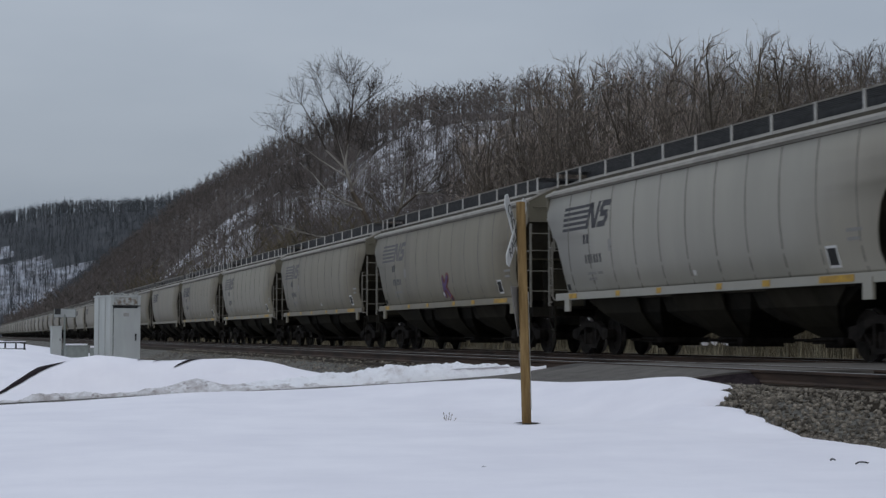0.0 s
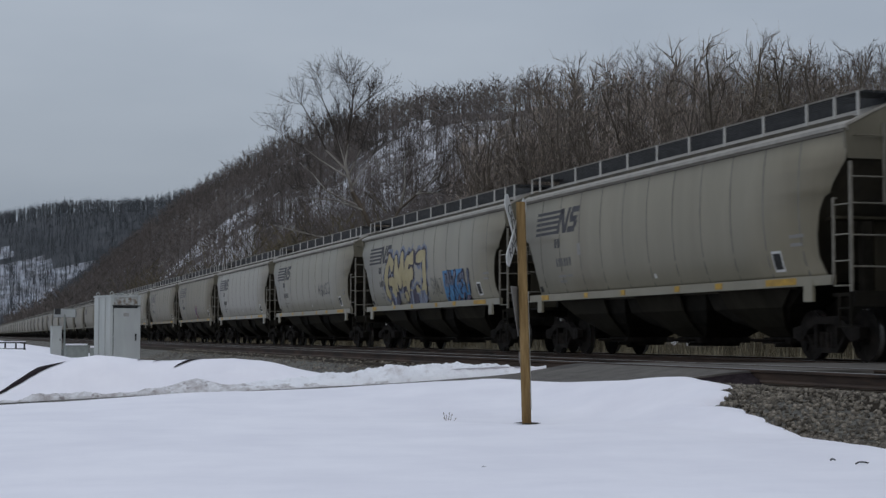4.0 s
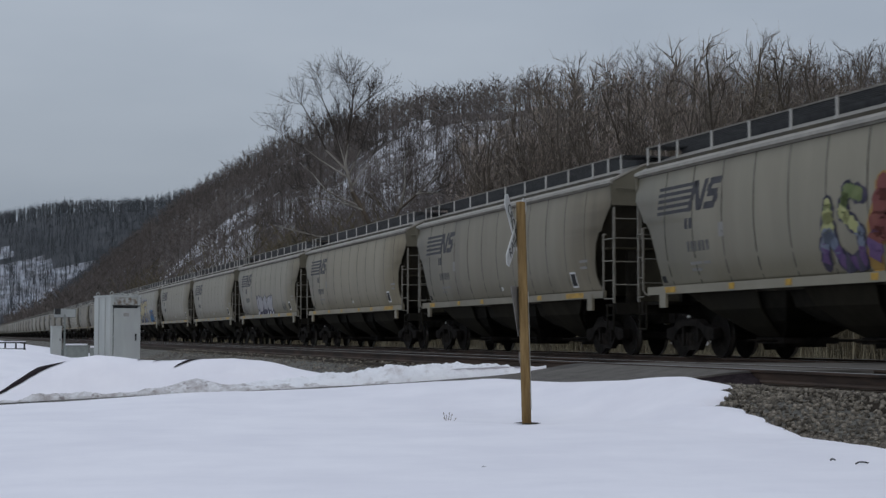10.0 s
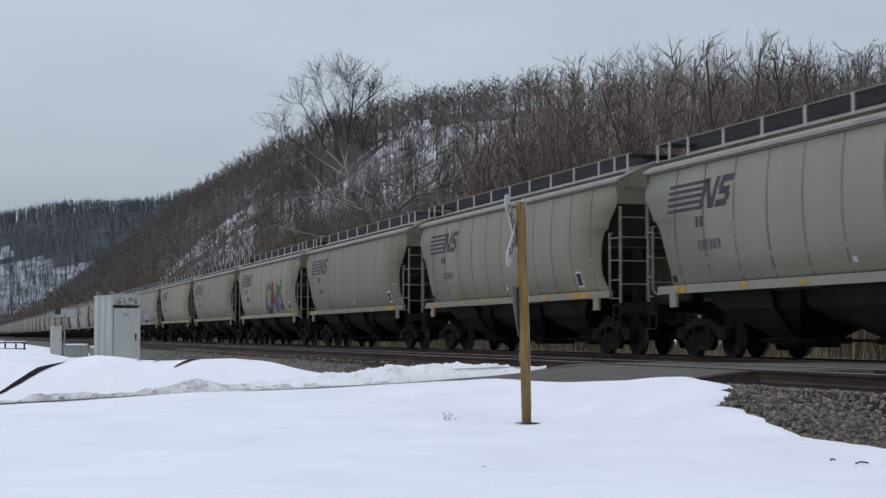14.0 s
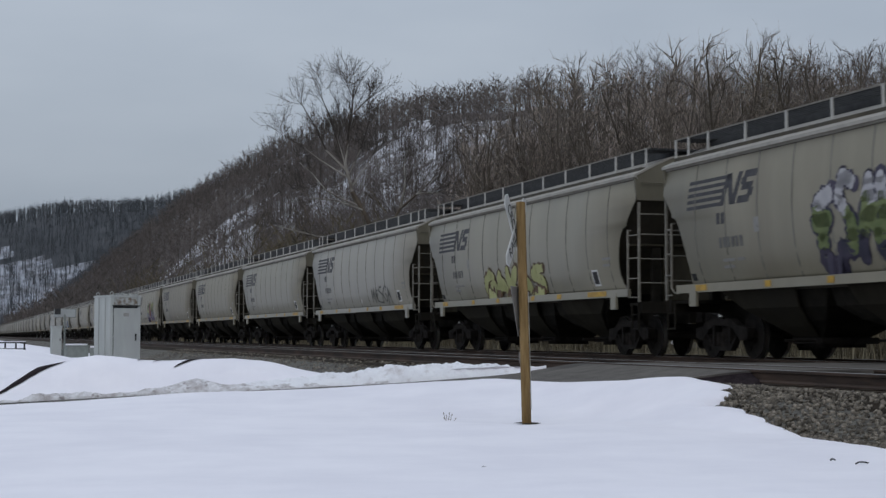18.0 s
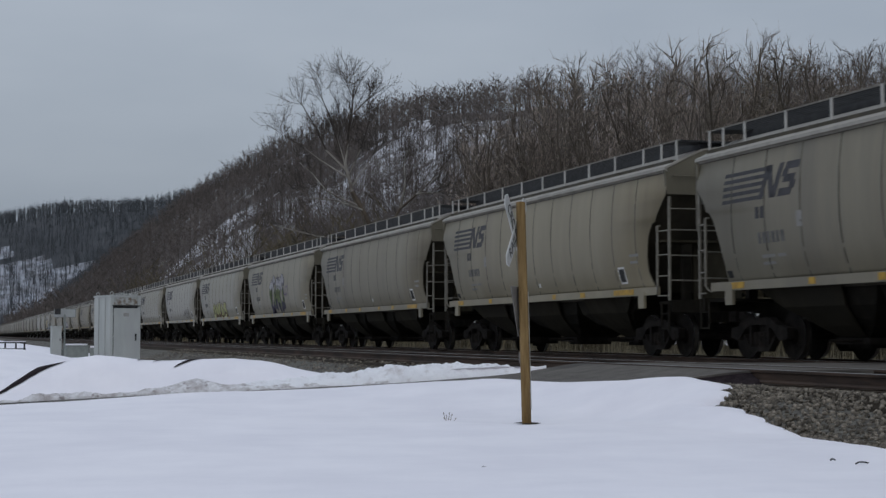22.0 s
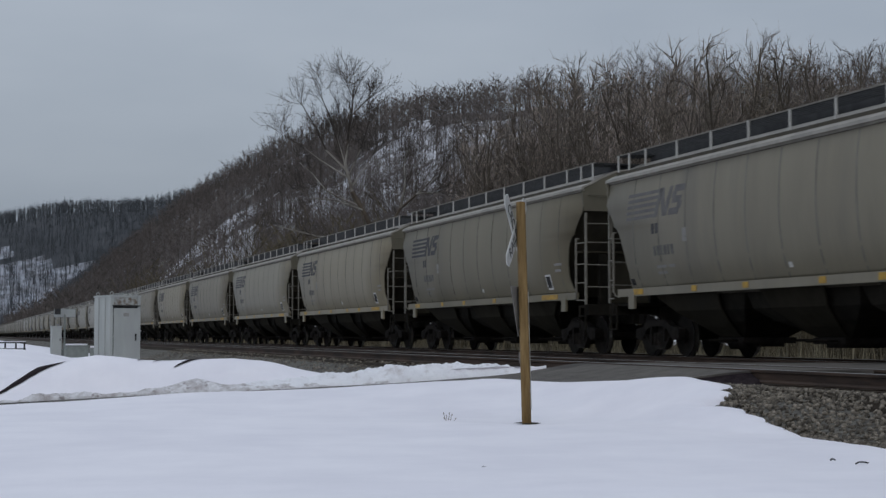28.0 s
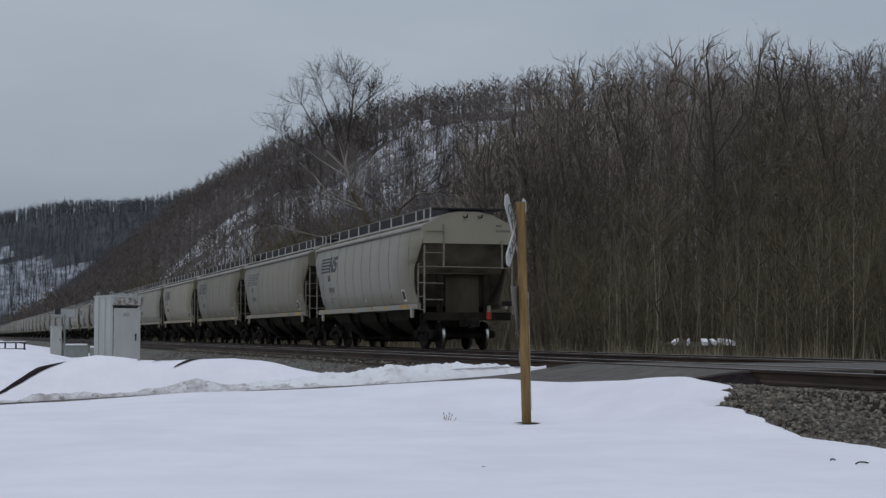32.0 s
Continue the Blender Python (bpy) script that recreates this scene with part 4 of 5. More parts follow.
ROOF_LINE = [(-1.555, 3.95), (-1.60, 3.965), (-1.59, 4.03), (-1.42, 4.11), (-1.1, 4.27), (-0.7, 4.44), (-0.3, 4.5), (0.3, 4.5), (0.7, 4.44), (1.1, 4.27), (1.42, 4.11),
             (1.59, 4.03), (1.60, 3.965), (1.555, 3.95)]


def roof_form():
    low = [(x * 0.97, z - 0.03) for x, z in ROOF_LINE][::-1]
    f = Form().sweep(lambda y: [(x, y, z) for x, z in ROOF_LINE + low], [-LONG, LONG], True, False)
    n = len(ROOF_LINE)
    for end in (0, 2 * n):
        f.f += [(end + i, end + i + 1, end + 2 * n - 2 - i, end + 2 * n - 1 - i) for i in range(n - 1)]
    return f


def end_form(s):
    """The upright panel under the roof's end."""
    ring = [(-1.54, s * 7.99, 3.45)] + [(x, s * 7.99, z - 0.02) for x, z in ROOF_LINE[2:-2]] + [(1.54, s * 7.99, 3.45)]
    return Form().plate(ring, (0, s * 0.06, 0))


def seam_form(y):
    f = Form()
    zs = [1.52, 1.8, 2.1, 2.5, 2.9, 3.3, 3.6, 3.92]
    rings = [[(-bulge(z) - 0.005, y - 0.021, z), (-bulge(z) - 0.005, y + 0.021, z), (-bulge(z) + 0.01, y + 0.021, z), (-bulge(z) + 0.01, y - 0.021, z)] for z in zs]
    return f.sweep(lambda k: rings[k], range(len(zs)))


def hopper_form(y):
    """One of three bays; the outer ones slope up over the trucks."""
    f = Form()
    if y == 0:
        levels = [(1.42, -2.06, 2.06, 1.22), (0.98, -1.9, 1.9, 1.12), (0.74, -1.45, 1.45, 0.9), (0.62, -1.05, 1.05, 0.7), (0.42, -0.6, 0.6, 0.5)]
    else:
        k = 1 if y > 0 else -1
        levels = [(z, *sorted((k * a, k * b)), w) for z, a, b, w in ((1.42, 2.07, 6.2, 1.22), (1.28, 2.1, 5.9, 1.2), (0.98, 2.25, 5.3, 1.12), (0.74, 2.65, 4.9, 0.9), (0.62, 3.0, 4.65, 0.7), (0.42, 3.45, 4.4, 0.5))]
    rings = [[(w, b, z), (-w, b, z), (-w, a, z), (w, a, z)] for z, a, b, w in levels]
    return f.sweep(lambda k: rings[k], range(len(levels)))


def hopper_side_form(y, s):
    """The outer sheet of a bay, from the sill in to the gate."""
    k = 1 if y > 0 else -1
    levels = [(1.40, -1.2, 1.2, 1.42), (0.98, -1.0, 1.0, 1.22), (0.62, -0.72, 0.72, 0.82), (0.44, -0.56, 0.56, 0.56)]
    if y:
        levels = [(z, *sorted((k * a, k * b)), w) for z, a, b, w in ((1.40, 2.9, 5.95, 1.42), (0.98, 3.05, 5.2, 1.22), (0.62, 3.3, 4.6, 0.82), (0.44, 3.48, 4.36, 0.56))]
    rings = [[(s * w, a, z), (s * w, b, z), (s * (w - 0.03), b, z), (s * (w - 0.03), a, z)] for z, a, b, w in levels]
    return Form().sweep(lambda i: rings[i], range(len(levels)))


def disc(f, x, y, z, r, thick, sides=20):
    return f.rod((x - thick / 2, y, z), (x + thick / 2, y, z), r, None, sides)


def wheelset_form():
    f = Form()
    for s in (-1, 1):
        disc(f, s * 0.7525, 0, 0, 0.457, 0.11)
        disc(f, s * 0.695, 0, 0, 0.485, 0.025)
        disc(f, s * 0.82, 0, 0, 0.17, 0.06, 16)
        f.box(s * 0.815, 0, 0.27, 0.02, 0.06, 0.13)
        f.box(s * 0.815, 0, -0.27, 0.02, 0.06, 0.13)
        f.rod((s * 0.84, 0, 0), (s * 1.06, 0, 0), 0.085, None, 12)
    f.rod((-0.75, 0, 0), (0.75, 0, 0), 0.09, None, 12)
    return f


def tread_form(s):
    return disc(Form(), s * 0.7525, 0, 0, 0.4605, 0.085)


def frame_form(sx):
    """A cast truck side: a bow over the springs, a jaw at each axle."""
    f = Form()
    x = sx * 0.99
    top = [(-1.12, 0.60), (-0.72, 0.66), (-0.42, 0.80), (0.42, 0.80), (0.72, 0.66), (1.12, 0.60), (1.12, 0.40), (0.75, 0.40), (0.55, 0.58), (0.30, 0.66), (-0.30, 0.66),
           (-0.55, 0.58), (-0.75, 0.40), (-1.12, 0.40)]
    f.plate([(x - 0.08, p, q) for p, q in top], (0.16, 0, 0))
    low = [(-0.66, 0.50), (-0.36, 0.24), (0.36, 0.24), (0.66, 0.50), (0.60, 0.38), (0.38, 0.15), (-0.38, 0.15), (-0.60, 0.38)]
    f.plate([(x - 0.07, p, q) for p, q in low], (0.14, 0, 0))
    for k in (-0.34, 0.34):
        f.box(x, k, 0.46, 0.14, 0.09, 0.42)
    for k in (-0.18, 0, 0.18):
        f.rod((x, k, 0.24), (x, k, 0.52), 0.07, None, 8)
    for k in (-0.89, 0.89):
        f.box(x, k, 0.46, 0.18, 0.26, 0.2, None, 0.05)
    return f


def ladder_stiles(s):
    """The two uprights of the side ladder at one end, the tall one on the corner."""
    f = Form()
    f.box(-1.50, s * 8.06, 2.3, 0.045, 0.06, 2.2)
    f.box(-1.585, s * 7.64, 2.12, 0.04, 0.04, 1.36)
    f.rod((-1.585, s * 7.64, 2.8), (-1.5, s * 7.62, 2.8), 0.016)
    f.path([(-1.585, s * 7.64, 1.45), (-1.56, s * 7.58, 1.36), (-1.5, s * 7.5, 1.32)], 0.018)
    return f


def stirrup_form(s):
    """The hanging step under a corner ladder."""
    f = Form()
    f.box(-1.50, s * 7.66, 0.88, 0.035, 0.035, 0.6)
    f.box(-1.50, s * 8.02, 0.88, 0.035, 0.035, 0.6)
    f.rod((-1.50, s * 7.66, 0.6), (-1.50, s * 8.02, 0.6), 0.018)
    return f.rod((-1.50, s * 7.66, 0.92), (-1.50, s * 8.02, 0.92), 0.016)


def painted(y0, y1, z0, z1, slant=0.0, steps=6, lift=0.004, f=None):
    """A patch of paint on the curved side between two ends and two heights; its top leans back by slant."""
    f = f or Form()
    front, back = [], []
    for k in range(steps + 1):
        z = z0 + (z1 - z0) * k / steps
        d = slant * (z - z0)
        for y in (y0, y1):
            front.append((-bulge(z) - lift, y - d, z))
            back.append((-bulge(z) + 0.006, y - d, z))
    n = 2 * (steps + 1)
    faces = [(2 * k, 2 * k + 1, 2 * k + 3, 2 * k + 2) for k in range(steps)] + [(n + 2 * k, n + 2 * k + 2, n + 2 * k + 3, n + 2 * k + 1) for k in range(steps)]
    faces += [(2 * k, 2 * k + 2, n + 2 * k + 2, n + 2 * k) for k in range(steps)] + [(2 * k + 1, n + 2 * k + 1, n + 2 * k + 3, 2 * k + 3) for k in range(steps)]
    faces += [(0, n, n + 1, 1), (n - 2, n - 1, 2 * n - 1, 2 * n - 2)]
    return f.add(front + back, faces)


def logo_forms():
    """Level bars that run into two groups of slanting blocks, thin paint on the side."""
    stripes = [painted(6.88 - 0.02 * k, 5.42 - 0.09 * k, 3.0 + 0.128 * k, 3.072 + 0.128 * k, 0.2, 1) for k in range(5)]
    blocks = [painted(5.44, 5.27, 2.99, 3.6, 0.5), painted(5.02, 4.84, 2.99, 3.6, -0.15), painted(4.95, 4.79, 2.99, 3.6, 0.5)]
    for z, y, w in ((2.99, 4.72, 0.48), (3.23, 4.54, 0.42), (3.46, 4.46, 0.5)):
        blocks.append(painted(y, y - w, z, z + 0.14, 0.5, 2))
    blocks += [painted(4.56, 4.36, 3.34, 3.48, 0.5, 1), painted(4.32, 4.12, 3.1, 3.25, 0.5, 1)]
    return stripes, blocks


def marks(y, z, height, widths, gap=0.05):
    """A row of plain upright bars on the side, in place of letters."""
    f = Form()
    for w in widths:
        painted(y, y - w, z, z + height, 0, 3, 0.004, f)
        y -= w + gap
    return f


def hopper_car(full=True):
    """A three-bay covered hopper; its origin is on the rails under its middle, y forward."""
    car = thing("covered_hopper", "grey curved-side covered hopper railcar on two trucks", "railcar", "hopper cars of the train")
    part("side_sheet", side_form(-1), PAINTS[0], car, "curved grey painted steel side", True)
    part("side_sheet", side_form(1), PAINTS[0], car, "curved grey painted steel side", True)
    # Inner faces get the shade-darkened end paint.
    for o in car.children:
        o.data.materials.append(SHADED_END)
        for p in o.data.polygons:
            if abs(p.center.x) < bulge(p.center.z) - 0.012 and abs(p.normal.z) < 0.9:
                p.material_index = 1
    part("tank", core_form(), SHADED_END, car, "grimy slope sheets under the ends")
    part("roof", roof_form(), ROOF_PAINT, car, "arched weathered roof with a drip edge")
    for s in (-1, 1):
        part("end_panel", end_form(s), PAINTS[0], car)
        part("end_sill", Form().box(0, s * 8.02, 1.08, 2.9, 0.14, 0.26).box(0, s * 7.6, 1.16, 2.7, 0.8, 0.06), UNDER, car, "grimy end sill")
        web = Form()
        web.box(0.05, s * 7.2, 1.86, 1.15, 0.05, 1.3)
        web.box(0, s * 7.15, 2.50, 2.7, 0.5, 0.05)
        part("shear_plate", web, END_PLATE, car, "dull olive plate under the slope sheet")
        # Dark strips stand in for the shaded openings beside the plate.
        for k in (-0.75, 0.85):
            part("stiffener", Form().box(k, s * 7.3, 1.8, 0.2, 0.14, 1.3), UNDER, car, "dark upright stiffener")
        cp = Form().box(0, s * 8.2, 0.88, 0.3, 0.4, 0.26).box(0, s * 8.5, 0.88, 0.14, 0.3, 0.16).box(0.04, s * 8.68, 0.88, 0.26, 0.18, 0.3, None, 0.06)
        part("coupler", cp, CAST, car, "dark cast knuckle coupler")
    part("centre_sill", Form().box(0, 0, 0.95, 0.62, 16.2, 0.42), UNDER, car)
    for s in (-1, 1):
        part("side_sill", Form().box(s * 1.50, 0, 1.415, 0.09, 15.0, 0.17), PAINTS[0], car)
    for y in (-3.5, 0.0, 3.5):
        # Near-black bays put the shaded end slopes into the paint.
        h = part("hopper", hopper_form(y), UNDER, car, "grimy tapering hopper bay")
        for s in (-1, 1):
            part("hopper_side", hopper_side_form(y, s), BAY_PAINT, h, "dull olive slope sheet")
        gate = Form().box(0, y * 1.1, 0.36, 1.2, 1.1, 0.12).box(0, y * 1.1, 0.27, 0.9, 0.7, 0.08)
        gate.rod((-1.25, y * 1.1 - 0.3, 0.36), (1.25, y * 1.1 - 0.3, 0.36), 0.03)
        part("outlet_gate", gate, CAST, h, "dark sliding outlet gate")
    for s in (-1, 1):
        truck = part("truck", Form().box(0, 0, 0.6, 1.9, 0.32, 0.26).rod((0, 0, 0.7), (0, 0, 1.0), 0.2, None, 14), CAST, car, "grimy cast-steel four-wheel truck", at=pose(0, s * 6.45, 0))
        for sx in (-1, 1):
            part("side_frame", frame_form(sx), CAST, truck)
        # Small white block as the bright spot over the front truck
        if full and s > 0:
            part("bolster_tag", Form().box(-1.08, 0, 0.86, 0.02, 0.09, 0.05), WHITE, truck, "small white tag over the truck")
        for k in (-0.89, 0.89):
            w = part("wheelset", wheelset_form(), CAST, truck, "dark wheels on an axle", at=pose(0, k, 0.457))
            w["fore"] = 1 if k > 0 else 0
            if full:
                for sx in (-1, 1):
                    t = part("wheel_tread", tread_form(sx), TREAD, truck, "polished wheel tread", at=pose(0, k, 0.457))
                    t["fore"] = 1 if k > 0 else 0
    for sx in (-1, 1):
        board = Form()
        for k in range(5):
            board.box(sx * (0.74 + 0.12 * k), 0, 4.595, 0.028, 16.3, 0.035)
        part("running_board", board, GRATING, car, "dark steel grating walkway")
    part("hatch", Form().box(0, 0, 4.53, 1.2, 15.6, 0.17, None, 0.05), GRATING, car, "long dark trough hatch")
    for s in (-1, 1):
        part("crosswalk", Form().box(0, s * 7.75, 4.60, 2.5, 0.6, 0.035), GRATING, car, "dark steel grating crosswalk")
    stops = [-7.95, -7.2, -6.25, -4.65, -3.05, -1.45, 0.15, 1.75, 3.35, 4.95, 6.55, 7.45, 8.05]
    if full:
        for y in stops:
            part("bracket", Form().box(-1.265, y, 4.41, 0.03, 0.055, 0.42), BRACKET, car)
    else:
        rail = Form()
        for y in stops:
            rail.box(-1.25, y, 4.41, 0.035, 0.05, 0.40)
        rail.box(-1.25, 0, 4.57, 0.03, 16.1, 0.03)
        part("board_support", rail, LADDER, car)
    part("edge_rail", Form().box(-1.265, 0, 4.612, 0.02, 16.3, 0.026), LADDER, car)
    # A dark strip paints in the shadow below the roof lip.
    for s in (-1, 1):
        eave_strip = Form().sweep(lambda y: [(s * 1.48, y, 3.952), (s * 1.53, y, 3.952), (s * 1.522, y, 3.91), (s * 1.49, y, 3.91)], [-8.03, 8.03])
        part("eave_seal", eave_strip, SEAM, car, "dark grimy joint under the eave")
    stripes, blocks = logo_forms()
    if full:
        for f in stripes:
            part("emblem_stripe", f, MARK, car)
        for f in blocks:
            part("emblem_block", f, MARK, car)
    else:
        whole = Form()
        for f in stripes + blocks:
            whole.add(f.v, f.f)
        tagged(part("emblem", whole, MARK, car, "dark striped emblem"), kind="stuff")
    for s in (-1, 1):
        part("jacking_pad", Form().box(-1.53, s * 6.72, 1.24, 0.06, 0.3, 0.38), PAINTS[0], car, "pale bracket over the truck")
        lad = part("side_ladder", ladder_stiles(s), LADDER, car, "pale steel corner ladder")
        for z in (1.3, 1.72, 2.17, 2.68) if full else ():
            part("rung", Form().rod((-1.575, s * 7.64, z), (-1.51, s * 8.05, z), 0.015), LADDER, lad)
        if full:
            part("stirrup", stirrup_form(s), UNDER, lad, "grimy hanging step")
        if full:
            lad2 = part("end_ladder", Form().box(-0.85, s * 8.08, 3.37, 0.05, 0.05, 1.4), LADDER, car, "pale steel ladder on the end")
            for z in (1.62, 2.15, 2.69, 3.14):
                part("rung", Form().rod((-1.5, s * 8.09, z), (-0.85, s * 8.09, z), 0.015), LADDER, lad2)
            part("grab_iron", Form().path([(-1.42, s * 8.05, 3.84), (-1.4, s * 8.11, 3.84), (-0.9, s * 8.11, 3.84), (-0.88, s * 8.05, 3.84)], 0.013), END_PANEL, car, "dull grab iron on the end panel")
            for k in (-0.1, 0.4):
                part("roof_hook", Form().path([(k - 0.07, s * 8.06, 4.36), (k - 0.05, s * 8.12, 4.3), (k + 0.05, s * 8.12, 4.32), (k + 0.07, s * 8.06, 4.4)], 0.02), UNDER, car, "dark hook under the roof edge")
            e = Form().box(1.15, s * 8.08, 3.1, 0.05, 0.05, 0.95).rod((-0.85, s * 8.11, 2.69), (1.5, s * 8.11, 2.66), 0.016)
            e.box(1.50, s * 8.06, 2.3, 0.05, 0.06, 2.2)
            part("handrail", e, LADDER, car)
    if full:
        for y, w in ((6.35, 0.5), (3.6, 0.22), (1.4, 0.22), (-1.4, 0.22), (-3.3, 0.28), (-5.75, 1.1)):
            part("reflector_strip", Form().box(-1.55, y, 1.42, 0.012, w, 0.12), YELLOW, car, "yellow reflective strip")
        for k in range(2):
            part("letter_bar", marks(5.55 - 0.19 * k, 2.64, 0.22, (0.13,)), MARK, car)
        for k in range(6):
            part("number_bar", marks(5.5 - 0.17 * k, 2.17, 0.21, (0.1 + 0.02 * (k % 2),)), MARK_WORN, car)
        for y, z, h, w in ((4.05, 2.4, 0.28, 0.2), (-6.1, 2.2, 0.06, 0.5), (-6.1, 2.05, 0.06, 0.42), (5.45, 1.9, 0.06, 0.5), (5.45, 1.77, 0.06, 0.45), (4.85, 1.9, 0.06, 0.3)):
            part("stencil", marks(y, z, h, (w,)), FADED, car)
        pl = part("placard", marks(-5.36, 1.62, 0.38, (0.36,)), WHITE, car, "white-bordered dark square placard")
        part("placard_field", painted(-5.40, -5.68, 1.665, 1.955, 0, 3, 0.008), BLACK, pl)
        part("inspection_tag", marks(-0.1, 1.69, 0.1, (0.12,)), WHITE, car, "small pale tag")
        part("defect_box", marks(6.98, 1.58, 0.14, (0.2,)), BLACK, car, "small dark stencil")
    return car


def spread_copies():
    full, plain = hopper_car(True), hopper_car(False)
    cars = {}
    for n in range(-34, 24):
        proto = full if n >= -3 else plain
        if n == 23:
            cars[n] = full
        elif n == -34:
            cars[n] = plain
        else:
            cars[n] = copy_thing(proto, Matrix())
    return cars


CARS = spread_copies()
shade = random.Random(5)
CAR_PAINT = {-3: 2, -2: 0, -1: 2, 0: 2, 1: 5, 2: 3, 3: 3, 4: 0, 5: 0, 6: 0, 7: 1, 8: 2, 9: 0, 10: 2, 11: 0, 12: 3, 13: 5, 14: 3, 15: 0, 16: 2, 17: 1, 18: 2, 19: 0, 20: 1, 21: 4, 22: 2, 23: 3}
for n, car in CARS.items():
    paint = PAINTS[CAR_PAINT.get(n, shade.choice((0, 2, 2, 4, 2)))]
    for o in car.children:
        if o.data.materials and o.data.materials[0] == PAINTS[0]:
            o.material_slots[0].link = "OBJECT"
            o.material_slots[0].material = paint
# Last car: lit slope-sheet tone. All others: darker end panels.
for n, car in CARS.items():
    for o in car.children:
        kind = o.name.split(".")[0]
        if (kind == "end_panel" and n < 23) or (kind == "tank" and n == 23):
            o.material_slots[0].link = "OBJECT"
            o.material_slots[0].material = END_PANEL if n < 23 else LIT_END
for n in (-2, -1, 0, 22):
    for o in CARS[n].children:
        if o.name.startswith("emblem"):
            o.material_slots[0].link = "OBJECT"
            o.material_slots[0].material = MARK_FADED
seams = [seam_form(y).mesh("weld_seam", SEAM) for y in np.arange(-6.5, 6.6, 1.3)]
for n, car in CARS.items():
    if n >= -3:
        faint = n in (0, 1, 2, 3, 4, 5, 10, 15, 19, 22)
        for me in seams:
            o = part("weld_seam", me, None, car)
            if faint:
                o.material_slots[0].link = "OBJECT"
                o.material_slots[0].material = SEAM_FAINT
part("marker_lamp", Form().rod((0.62, -8.3, 1.22), (0.62, -8.3, 1.42), 0.06, None, 12), LADDER, CARS[23], "pale lamp on the marker")
part("end_marker", Form().box(0.62, -8.3, 1.10, 0.16, 0.1, 0.24, None, 0.03), RED, CARS[23], "red rear-end marker lamp box")
for k in range(2):
    part("letter_bar", Form().box(1.0 + 0.1 * k, -8.056, 4.05, 0.08, 0.006, 0.08), MARK_WORN, CARS[23])
for k in range(6):
    part("number_bar", Form().box(0.98 + 0.085 * k, -8.056, 3.88, 0.06, 0.006, 0.07), MARK_WORN, CARS[23])
part("brake_wheel", Form().box(1.3, -8.12, 1.5, 0.32, 0.08, 0.16), CAST, CARS[23], "dark brake rigging box")


# ---- painted tags on some of the cars ----
def ink(name, a, b):
    return material(name, a, b, 0.6, scale=3)


CREAM, NAVY, SKYBLUE = ink("cream_spray", (0.42, 0.36, 0.20), (0.36, 0.30, 0.16)), ink("dark_spray", (0.03, 0.03, 0.05), (0.06, 0.05, 0.08)), ink("blue_spray", (0.05, 0.17, 0.36), (0.09, 0.26, 0.46))
HAZE_BLUE, LIME, MAROON = ink("pale_blue_spray", (0.15, 0.175, 0.24), (0.19, 0.21, 0.26)), ink("lime_spray", (0.40, 0.40, 0.18), (0.33, 0.335, 0.14)), ink("maroon_spray", (0.16, 0.04, 0.038), (0.21, 0.07, 0.05))
PALE, FOREST, OCHRE = ink("white_spray", (0.36, 0.35, 0.37), (0.44, 0.43, 0.44)), ink("green_spray", (0.11, 0.145, 0.05), (0.17, 0.20, 0.08)), ink("ochre_spray", (0.36, 0.22, 0.06), (0.28, 0.17, 0.05))
RUSTY = ink("rust_brown_spray", (0.075, 0.045, 0.025), (0.11, 0.062, 0.034))
VIOLET, SMOKE = ink("violet_spray", (0.10, 0.06, 0.16), (0.16, 0.09, 0.2)), ink("grey_spray", (0.10, 0.098, 0.09), (0.15, 0.145, 0.13))


def stroke(f, a, b, width, lift, steps=5):
    """A painted stroke from a to b, given as (y, z), lying on the curved side."""
    a, b = np.array(a), np.array(b)
    d = (b - a) / (np.linalg.norm(b - a) + 1e-6)
    n = np.array((-d[1], d[0])) * width / 2
    pts = []
    for k in range(steps + 1):
        p = a + (b - a) * k / steps
        grow_w = 1 + 0.25 * math.sin(k * 1.9 + a[0] * 7)
        for s in (-1, 1):
            y, z = p + n * s * grow_w
            z = min(max(z, 1.34), 3.9)
            pts.append((-bulge(z) - lift - (0.11 if z < 1.5 else 0.0), y, z))
    faces = [(2 * k, 2 * k + 1, 2 * k + 3, 2 * k + 2) for k in range(steps)]
    f.add(pts, faces)


def dot(f, p, r, lift):
    """A round spot of paint that softens the joint of two strokes."""
    ring = []
    for k in range(8):
        z = min(max(p[1] + r * math.sin(k * 0.7854), 1.34), 3.9)
        ring.append((-bulge(z) - lift - (0.11 if z < 1.5 else 0.0), p[0] + r * math.cos(k * 0.7854), z))
    f.add(ring, [tuple(range(8))])


